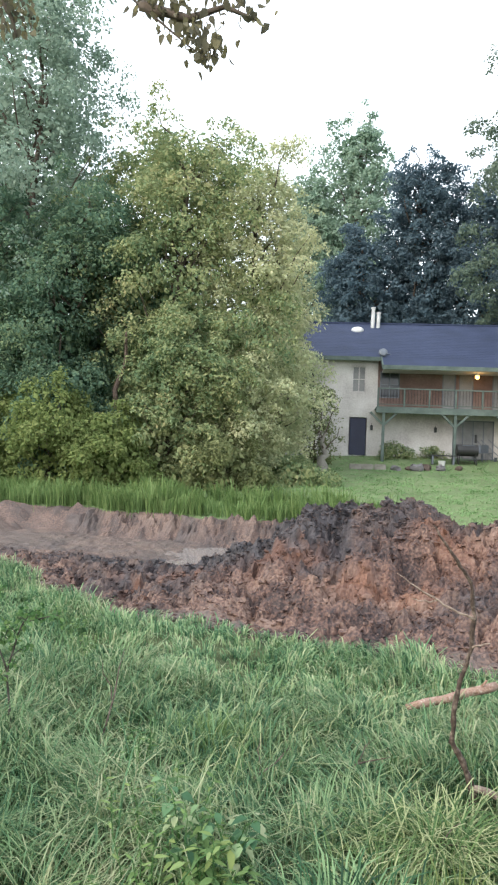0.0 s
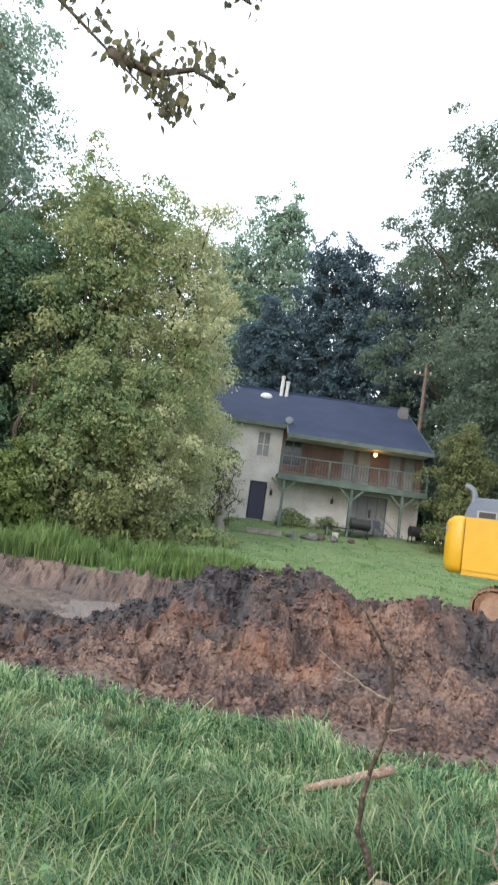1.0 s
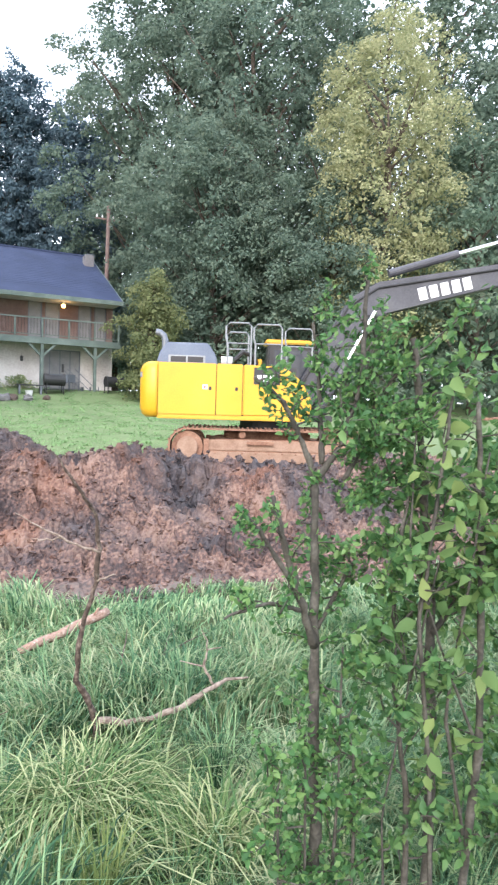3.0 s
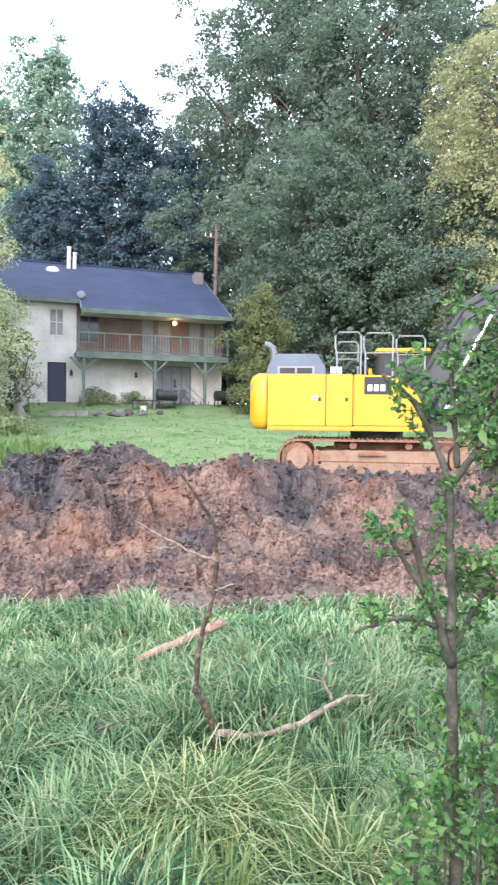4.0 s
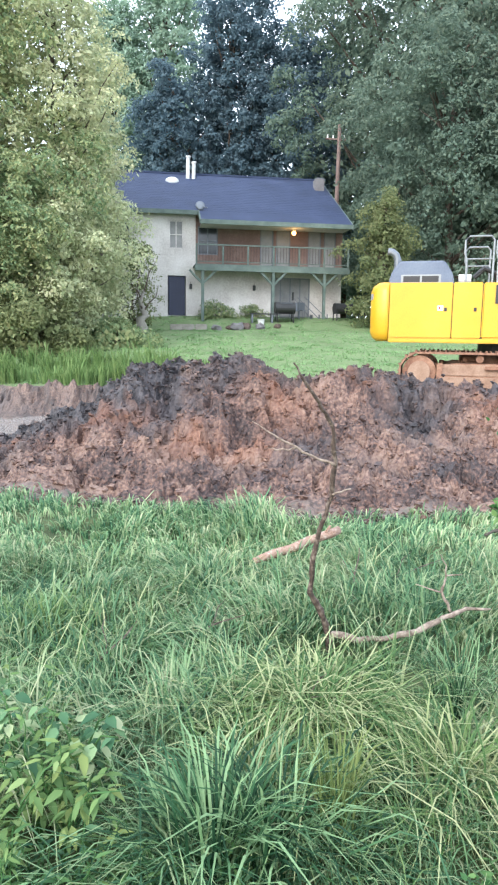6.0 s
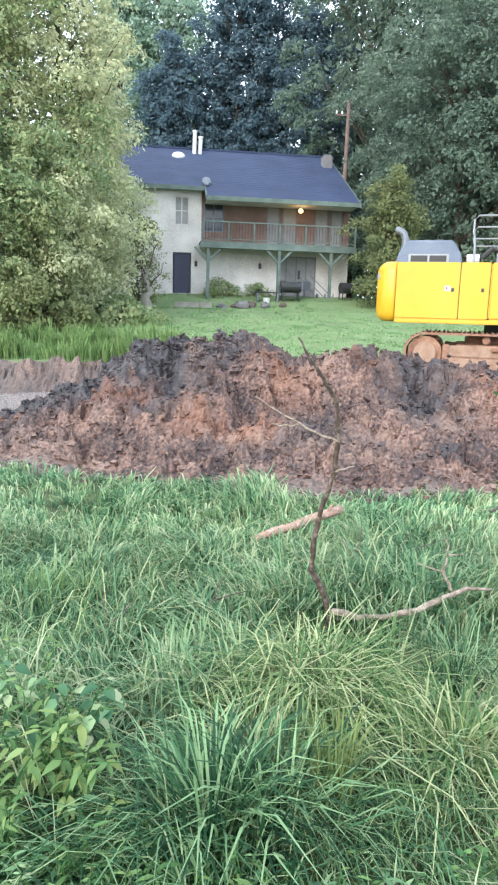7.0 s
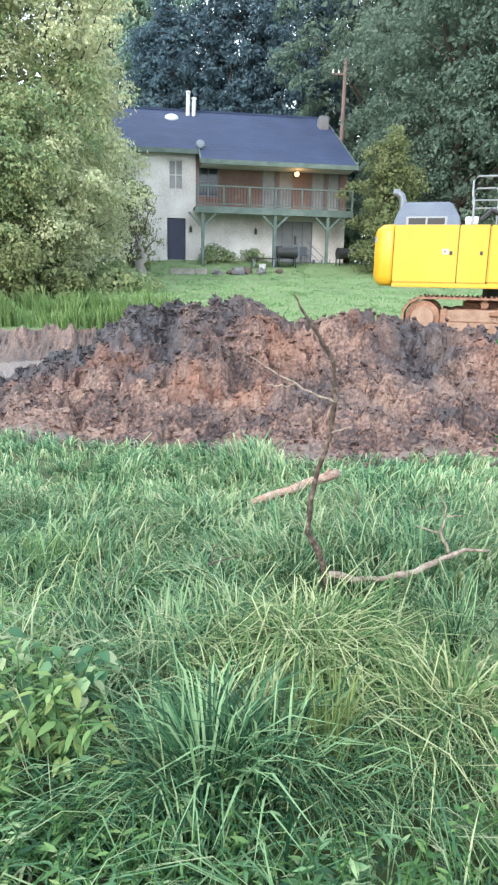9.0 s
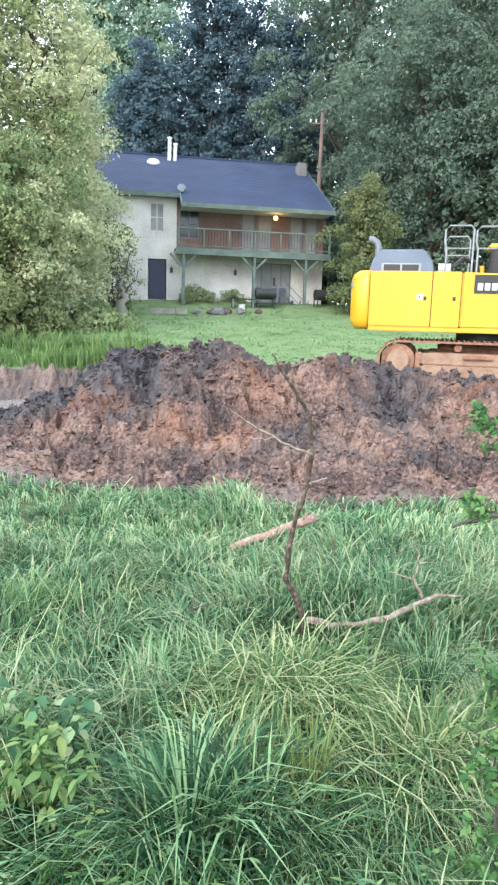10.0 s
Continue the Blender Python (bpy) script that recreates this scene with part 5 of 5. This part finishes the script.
limb = stick_part("limb", [(0.45, 3.3, 0.11), (0.603, 3.27, 0.09), (0.743, 3.26, 0.108), (0.887, 3.28, 0.134), (1.046, 3.35, 0.181), (1.182, 3.42, 0.206), (1.31, 3.43, 0.2)], [0.02, 0.018, 0.016, 0.017, 0.015, 0.012, 0.006], branch, "limb_wood")
stick_part("twig", [(0.426, 3.05, 1.025), (0.279, 3.05, 1.082), (0.176, 3.05, 1.138), (0.048, 3.05, 1.218)], [0.008, 0.007, 0.005, 0.002], branch, mat="limb_wood", sides=6)
stick_part("twig", [(0.25, 3.05, 1.095), (0.17, 3.04, 1.09), (0.12, 3.04, 1.1)], [0.005, 0.004, 0.002], branch, mat="limb_wood", sides=6)
stick_part("twig", [(0.42, 3.08, 0.885), (0.505, 3.08, 0.91)], [0.007, 0.004], branch, mat="limb_wood", sides=6)
stick_part("twig", [(1.104, 3.4, 0.185), (1.039, 3.4, 0.298), (1.058, 3.4, 0.389), (1.141, 3.4, 0.396)], [0.009, 0.008, 0.006, 0.003], limb, mat="limb_wood", sides=6)
stick_part("twig", [(1.039, 3.4, 0.298), (0.906, 3.4, 0.341)], [0.006, 0.003], limb, mat="limb_wood", sides=6)
stick_part("twig", [(1.058, 3.4, 0.38), (1.05, 3.41, 0.46), (1.02, 3.41, 0.5)], [0.005, 0.004, 0.002], limb, mat="limb_wood", sides=6)
log = thing("log", pose(0.376, 4.6, 0.0), "short peeling reddish log lying in the grass", "log")
pts = wander((-0.3, -0.24, 0.13), (0.31, 0.24, 0.21), 9, 0.006, 3)
part("body", tube(pts, [0.022, 0.027, 0.031, 0.029, 0.031, 0.033, 0.031, 0.034, 0.03], 12), M["log"], log, "", True)
part("knot", tube([(0.2, 0.15, 0.2), (0.24, 0.14, 0.27)], [0.014, 0.008], 8), M["log"], log)
for x, y, ang, ln, el in ((0.55, 3.95, 20, 0.8, 12), (-0.75, 2.85, 50, 0.45, 22), (-1.6, 3.1, 100, 0.7, 40), (0.15, 2.75, -35, 0.35, 20), (-0.35, 3.4, 5, 0.4, 14), (0.62, 3.7, 75, 0.5, 35)):
    tw = thing("twig", pose(x, y, float(ground_z(x, y)) + 0.02, 0, -el, ang), "thin dry twig caught in the grass", "twig", "twigs in the grass")
    part("stem", tube(wander((-0.05, 0, 0), (ln, 0, 0.05), 6, 0.012, int(ang + 200)), [0.008, 0.007, 0.006, 0.005, 0.004, 0.002], 6), M["dead"], tw)
    part("side_twig", tube(wander((ln * 0.5, 0, 0.03), (ln * 0.8, 0.1, 0.12), 4, 0.01, 8), [0.004, 0.003, 0.003, 0.001], 5), M["dead"], tw)

# ---- shrubs close by ----


def spray(r, pts, every, size, out):
    """Leaf places along a stem."""
    pts = np.array(pts, float)
    seg = np.linalg.norm(np.diff(pts, axis=0), axis=1)
    n = max(2, int(seg.sum() / every))
    t = np.linspace(0, len(pts) - 1.001, n)
    i = t.astype(int)
    f = (t - i)[:, None]
    p = pts[i] * (1 - f) + pts[i + 1] * f
    return np.repeat(p, 3, 0) + r.normal(0, out, (n * 3, 3))


def shrub(label, base, stems, mat, size, seed, density=0.012, twig=(0.1, 0.3), per=16, name="shrub"):
    """Stems with twigs that carry leaves."""
    r = np.random.default_rng(seed)
    t = thing(name, pose(*base), label, "shrub")
    b = np.array(base)
    leaf_at = []
    for pts, r0, lo, *few in stems:
        pts = np.array(pts, float) - b
        fine_t = np.linspace(0, len(pts) - 1, 5 * len(pts))
        way = np.stack([np.interp(fine_t, np.arange(len(pts)), pts[:, i]) for i in range(3)], 1) + r.normal(0, r0 * 0.16, (len(fine_t), 3))
        radii = [r0 * (1 - 0.5 * i / (len(way) - 1)) * r.uniform(0.84, 1.2) for i in range(len(way))]
        stem = part("stem", tube([tuple(p) for p in way], radii, 8), M["stem"], t, "", True)
        many = few[0] if few else per
        for k in range(many):
            s = lo + (0.98 - lo) * (k + r.uniform()) / many
            q = s * (len(pts) - 1)
            i = min(int(q), len(pts) - 2)
            a = pts[i] + (pts[i + 1] - pts[i]) * (q - i)
            d = r.normal(size=3)
            d[2] = abs(d[2]) * 0.7 + 0.15
            e = a + d / np.linalg.norm(d) * r.uniform(*twig)
            w = wander(a, e, 5, 0.012, seed * 50 + k)
            part("twig", tube(w, [0.0035, 0.003, 0.0025, 0.002, 0.001], 5), M["stem"], stem)
            leaf_at.append(spray(r, w[1:], density, size, size * 0.45))
    p = np.concatenate(leaf_at)
    d = r.normal(size=p.shape)
    d[:, 2] -= 0.15
    ln = size * r.uniform(0.6, 1.4, len(p))
    fine_leaves("foliage", p, unit(d), ln, ln * 0.55, M[mat], t, r, 0.3)
    return t


shrub("leafy green shrub with grey forked stems", (0.93, 1.7, 0), [
    ([(0.95, 1.7, -0.03), (0.95, 1.7, 0.4), (0.925, 1.7, 0.9), (0.915, 1.7, 1.25), (0.91, 1.7, 1.51)], 0.022, 0.08, 17),
    ([(0.91, 1.7, 1.5), (0.86, 1.72, 1.64), (0.79, 1.7, 1.74), (0.7, 1.68, 1.8)], 0.011, 0.3, 7),
    ([(0.91, 1.7, 1.5), (0.99, 1.68, 1.62), (1.05, 1.7, 1.8), (1.06, 1.7, 2.12)], 0.012, 0.2),
    ([(0.93, 1.7, 1.55), (0.95, 1.78, 1.75), (0.93, 1.8, 1.98)], 0.009, 0.2),
    ([(1.0, 1.7, 1.65), (1.1, 1.75, 1.85), (1.16, 1.8, 2.0)], 0.008, 0.1),
    ([(0.92, 1.69, 1.0), (0.86, 1.66, 1.14), (0.8, 1.66, 1.32), (0.76, 1.66, 1.46)], 0.014, 0.1, 5),
    ([(0.85, 1.66, 1.17), (0.74, 1.64, 1.33), (0.65, 1.62, 1.44)], 0.009, 0.4, 4),
    ([(0.86, 1.66, 1.12), (0.74, 1.62, 1.16), (0.6, 1.58, 1.14)], 0.007, 0.2, 6),
    ([(0.93, 1.7, 1.05), (1.02, 1.72, 1.18), (1.08, 1.74, 1.26)], 0.008, 0.2),
    ([(1.0, 1.7, 1.5), (1.12, 1.72, 1.66), (1.2, 1.74, 1.86)], 0.008, 0.1, 22),
    ([(1.05, 1.7, 1.6), (1.16, 1.68, 1.62), (1.3, 1.66, 1.7)], 0.007, 0.1, 22),
    ([(1.0, 1.72, 1.4), (1.1, 1.7, 1.48), (1.25, 1.7, 1.5)], 0.007, 0.1, 20)], "shrub", 0.022, 101, 0.0105, (0.05, 0.17), 13)
shrub("tangled green shrub with vines and bare stems", (1.3, 1.7, 0), [
    ([(1.36, 1.7, -0.03), (1.35, 1.7, 0.6), (1.34, 1.72, 1.1), (1.3, 1.74, 1.6), (1.26, 1.75, 1.95)], 0.02, 0.3),
    ([(1.25, 1.66, -0.03), (1.24, 1.66, 0.5), (1.17, 1.65, 0.9), (1.17, 1.66, 1.25), (1.24, 1.7, 1.5)], 0.01, 0.1),
    ([(1.42, 1.62, -0.03), (1.46, 1.6, 0.7), (1.44, 1.6, 1.3), (1.4, 1.6, 1.75)], 0.014, 0.1),
    ([(1.34, 1.7, 1.0), (1.5, 1.66, 1.25), (1.62, 1.6, 1.4)], 0.01, 0.1),
    ([(1.2, 1.6, 0.9), (1.28, 1.58, 1.3), (1.42, 1.6, 1.42), (1.5, 1.62, 1.3), (1.4, 1.64, 1.12), (1.22, 1.62, 1.2)], 0.004, 0.1, 2),
    ([(1.1, 1.62, 1.02), (1.26, 1.6, 1.16), (1.44, 1.58, 1.24), (1.6, 1.6, 1.2)], 0.005, 0.1, 2),
    ([(1.48, 1.6, 0.6), (1.3, 1.58, 0.98), (1.18, 1.6, 1.3), (1.2, 1.62, 1.66)], 0.005, 0.1, 3),
    ([(1.15, 1.6, 0.0), (1.12, 1.6, 0.5), (1.2, 1.6, 0.9), (1.12, 1.6, 1.2)], 0.004, 0.1, 3)], "vine", 0.034, 102, 0.013, (0.1, 0.32), 24)
shrub("green shrub with broad leaves at the hedge", (1.85, 1.75, 0), [
    ([(1.8, 1.75, -0.03), (1.78, 1.7, 0.7), (1.75, 1.7, 1.4), (1.7, 1.72, 1.9)], 0.018, 0.05),
    ([(1.95, 1.75, -0.03), (1.98, 1.7, 0.6), (2.02, 1.7, 1.2), (2.05, 1.72, 1.8)], 0.016, 0.05),
    ([(1.85, 1.9, -0.03), (1.9, 1.9, 0.8), (1.88, 1.95, 1.6)], 0.014, 0.05)], "shrub", 0.05, 103, 0.016, (0.12, 0.38), 32)
shrub("small leafy shrub low in the grass", (0.8, 1.62, 0), [
    ([(0.82, 1.62, -0.03), (0.8, 1.62, 0.3), (0.78, 1.6, 0.62)], 0.007, 0.1),
    ([(1.05, 1.66, -0.03), (1.06, 1.66, 0.4), (1.04, 1.65, 0.75)], 0.007, 0.1),
    ([(0.98, 1.68, -0.03), (1.0, 1.66, 0.5), (1.0, 1.66, 1.0)], 0.006, 0.15),
    ([(0.9, 1.62, -0.03), (0.88, 1.62, 0.4), (0.86, 1.6, 0.8)], 0.006, 0.1)], "shrub", 0.026, 104, 0.01, (0.08, 0.2), 17)

shrub("climbing vine with large pale green leaves", (1.28, 1.55, 0), [
    ([(1.28, 1.55, -0.03), (1.25, 1.55, 0.6), (1.19, 1.55, 1.1), (1.25, 1.56, 1.5), (1.3, 1.58, 1.82)], 0.008, 0.25, 11),
    ([(1.4, 1.58, 0.4), (1.3, 1.56, 0.8), (1.36, 1.55, 1.2), (1.42, 1.56, 1.6)], 0.006, 0.1, 8)], "weed", 0.062, 106, 0.05, (0.05, 0.14), 9)
shrub("dark leafy sprig rising out of the grass", (-2.1, 3.1, 0), [
    ([(-2.15, 3.1, -0.03), (-2.2, 3.08, 0.45), (-2.08, 3.02, 0.76), (-1.82, 2.98, 0.84)], 0.008, 0.3, 12),
    ([(-2.2, 3.08, 0.45), (-2.3, 3.02, 0.75), (-2.26, 3.0, 0.95)], 0.006, 0.2, 10)], "vine", 0.03, 105, 0.012, (0.05, 0.16), 12)


def weed(x, y, height, leaf, count, seed, mat="weed"):
    """An upright weed: stems with long leaves in rising pairs."""
    r = np.random.default_rng(seed)
    z0 = float(ground_z(x, y))
    t = thing("weed", pose(x, y, z0), "bright green broad-leaved weed in the grass", "weed", "weeds in the grass")
    p, d = [], []
    for k in range(count):
        a = r.uniform(0, 2 * math.pi)
        b = r.uniform(0, 0.12)
        h = height * r.uniform(0.6, 1.05)
        pts = wander((b * math.cos(a), b * math.sin(a), -0.02), (b * 2.6 * math.cos(a), b * 2.6 * math.sin(a), h), 6, 0.008, seed * 20 + k)
        part("stem", tube(pts, [0.004, 0.0035, 0.003, 0.0025, 0.002, 0.0015], 5), M["shrub"], t)
        for q in range(18):
            f = 0.15 + 0.85 * q / 17
            i = min(4, int(f * 5))
            c = np.array(pts[i]) + (np.array(pts[i + 1]) - np.array(pts[i])) * (f * 5 - i)
            b2 = q * 2.4 + r.uniform(-0.4, 0.4)
            p.append(c)
            d.append((math.cos(b2), math.sin(b2), r.uniform(-0.35, 0.4)))
    p, d = np.array(p), unit(np.array(d))
    ln = leaf * r.uniform(0.6, 1.25, len(p))
    fine_leaves("foliage", p, d, ln * 0.9, ln * 0.21, M[mat], t, r, 0.6)
    return t


for k, (x, y, h, lf, c) in enumerate(((-0.62, 2.1, 0.5, 0.1, 7), (-0.5, 1.95, 0.46, 0.11, 7), (-0.72, 1.85, 0.5, 0.1, 8), (-0.45, 1.7, 0.32, 0.09, 7), (-0.6, 1.62, 0.36, 0.09, 8), (-0.85, 2.3, 0.48, 0.1, 7), (-0.3, 1.6, 0.22, 0.07, 7), (-0.15, 1.5, 0.2, 0.06, 8), (0.1, 1.5, 0.2, 0.06, 8), (0.35, 1.55, 0.2, 0.06, 8), (-0.45, 1.45, 0.22, 0.07, 8), (0.55, 1.75, 0.24, 0.06, 8), (-0.02, 1.4, 0.18, 0.06, 8), (0.25, 1.4, 0.18, 0.06, 8), (0.6, 1.5, 0.2, 0.06, 8), (-0.28, 1.35, 0.18, 0.06, 8), (-1.25, 3.0, 0.4, 0.08, 6), (-2.6, 4.9, 0.35, 0.09, 6), (-3.2, 5.6, 0.35, 0.09, 6))):
    weed(x, y, h * 0.8, lf * 0.56, c + 2, 300 + k, ("vine", "weed", "reed", "grass")[k % 4])


def broad_plant(x, y, height, leaf, count, seed, mat, wide=0.62):
    """A leafy plant: arching stems with broad drooping leaves on short stalks."""
    r = np.random.default_rng(seed)
    t = thing("leafy_plant", pose(x, y, float(ground_z(x, y))), "yellow-green broad-leaved plant among the grass", "plant", "broad-leaved plants in the grass")
    p, d = [], []
    for k in range(count):
        a, h = r.uniform(0, 2 * math.pi), height * r.uniform(0.6, 1.0)
        e = np.array([math.cos(a), math.sin(a), 0]) * r.uniform(0.05, 0.22)
        pts = [tuple(e * f * f + np.array([0, 0, h * math.sin(f * 1.5)])) for f in (0, 0.25, 0.5, 0.75, 1.0)]
        part("stem", tube(pts, [0.005, 0.0045, 0.004, 0.003, 0.002], 5), M["shrub"], t)
        for q in range(13):
            f = 0.25 + 0.75 * q / 12
            c = e * f * f + np.array([0, 0, h * math.sin(f * 1.5)])
            b = q * 2.4 + r.uniform(-0.5, 0.5)
            out = np.array([math.cos(b), math.sin(b), 0.25]) * r.uniform(0.01, 0.045)
            p.append(c + out)
            d.append((math.cos(b), math.sin(b), r.uniform(-0.9, 0.0)))
    p, d = np.array(p), unit(np.array(d))
    ln = leaf * r.uniform(0.6, 1.2, len(p))
    fine_leaves("foliage", p, d, ln, ln * wide, M[mat], t, r, 0.8)


for k, (x, y, h, lf, c, wide, mt) in enumerate(((-0.6, 1.95, 0.42, 0.066, 5, 0.4, "weed"), (-0.5, 1.86, 0.34, 0.06, 4, 0.38, "weed"), (-0.66, 1.82, 0.4, 0.06, 4, 0.4, "reed"), (-0.5, 2.1, 0.42, 0.06, 4, 0.7, "grass"), (-0.72, 2.14, 0.42, 0.062, 4, 0.7, "grass"))):
    broad_plant(x, y, h, lf, c, 700 + k, mt, wide)


rq = np.random.default_rng(500)
for k in range(84):
    x, y = rq.uniform(-0.85, 0.9), rq.uniform(1.25, 1.76)
    if x < 0.1 or y < 1.62:
        weed(x, y, rq.uniform(0.12, 0.24), rq.uniform(0.034, 0.055), 8, 600 + k, ("vine", "grass", "vine", "grass")[k % 4])


def tuft(x, y, n, h, w, lean, mat, seed, label, spread=0.1, swirl=0.6):
    r = np.random.default_rng(seed)
    turn = r.uniform(0, 2 * np.pi, n)
    d = np.abs(r.normal(0, spread, n))
    bx, by = d * np.cos(turn), d * np.sin(turn)
    ob = blades("grass_tuft", bx, by, np.full(n, -0.01), r.uniform(*h, n), r.uniform(*w, n), r.uniform(*lean, n), turn + r.normal(0, swirl, n), M[mat])
    ob.location = (x, y, float(ground_z(x, y)))
    tagged(ob, label, "grass tuft", kind="stuff")


tuft(0.32, 2.62, 620, (0.2, 0.4), (0.004, 0.008), (0.8, 2.3), "straw", 201, "drooping dome of pale bent grass", 0.2, 1.9)
tuft(0.5, 2.4, 300, (0.12, 0.28), (0.004, 0.008), (1.4, 2.4), "straw", 202, "pale flattened patch of grass", 0.2, 1.6)
tuft(0.8, 2.25, 240, (0.18, 0.36), (0.004, 0.009), (0.5, 1.6), "straw", 203, "yellowing bent tuft of grass", 0.12)
tuft(0.34, 2.0, 120, (0.22, 0.42), (0.004, 0.007), (0.1, 0.6), "lime", 204, "upright bright green tuft of grass", 0.04)
tuft(0.14, 1.9, 150, (0.24, 0.42), (0.005, 0.011), (0.2, 1.1), "sedge", 209, "tall dark green arching tuft of grass", 0.1)
tuft(-0.05, 1.82, 220, (0.26, 0.46), (0.005, 0.011), (0.2, 1.1), "sedge", 205, "tall dark green arching tuft of grass", 0.09)
tuft(0.08, 2.2, 160, (0.18, 0.34), (0.004, 0.009), (0.3, 1.4), "straw", 206, "yellow-green arching tuft of grass", 0.1)
tuft(0.95, 2.75, 180, (0.2, 0.4), (0.003, 0.006), (0.3, 1.0), "sedge", 207, "tall green tuft of grass", 0.1)
tuft(-1.0, 3.4, 160, (0.2, 0.32), (0.004, 0.007), (0.2, 0.9), "reed", 208, "bright green tuft of grass", 0.08)

# ---- the tree whose bough hangs into the view ----
over = thing("overhanging_tree", pose(-5.0, 2.0, 0), "tree whose brownish leafy bough hangs overhead", "tree")
part("trunk", tube([(0, 0, -0.1), (0.05, 0, 1.8), (0.1, 0.05, 3.6), (0.2, 0.1, 5.6), (0.2, 0.2, 7)], [0.22, 0.18, 0.15, 0.12, 0.05], 10), M["bark"], over, "", True)
ro = np.random.default_rng(400)
places = []
boughs = [[(0.2, 0.1, 5.6), (1.3, 1.0, 6.0), (2.3, 1.8, 5.65), (3.0, 2.0, 5.1), (3.4, 2.0, 4.74), (3.55, 2.0, 4.62)],
          [(3.0, 2.0, 5.1), (3.38, 2.0, 4.95), (3.65, 2.0, 5.0), (3.92, 2.0, 4.86)],
          [(2.3, 1.8, 5.65), (3.0, 1.95, 5.8), (3.7, 2.0, 5.72), (4.0, 2.0, 5.55)],
          [(1.3, 1.0, 6.0), (1.7, 1.7, 5.6), (1.9, 2.0, 5.15), (1.95, 2.0, 5.0)]]
for bpts in boughs:
    part("bough", tube(bpts, [0.04, 0.03, 0.018, 0.01, 0.006, 0.003][: len(bpts)], 7), M["bark"], over, "", True)
    places.append(spray(ro, bpts[1:] if len(bpts) > 4 else bpts, 0.027, 0.085, 0.075))
p = np.concatenate(places)
d = ro.normal(0, 0.45, p.shape)
d[:, 2] -= 1.0
ln = 0.085 * ro.uniform(0.55, 1.2, len(p))
fine_leaves("foliage", p + np.array([0.03, 0, 0.11]), unit(d), ln, ln * 0.6, M["overhang"], over, ro)
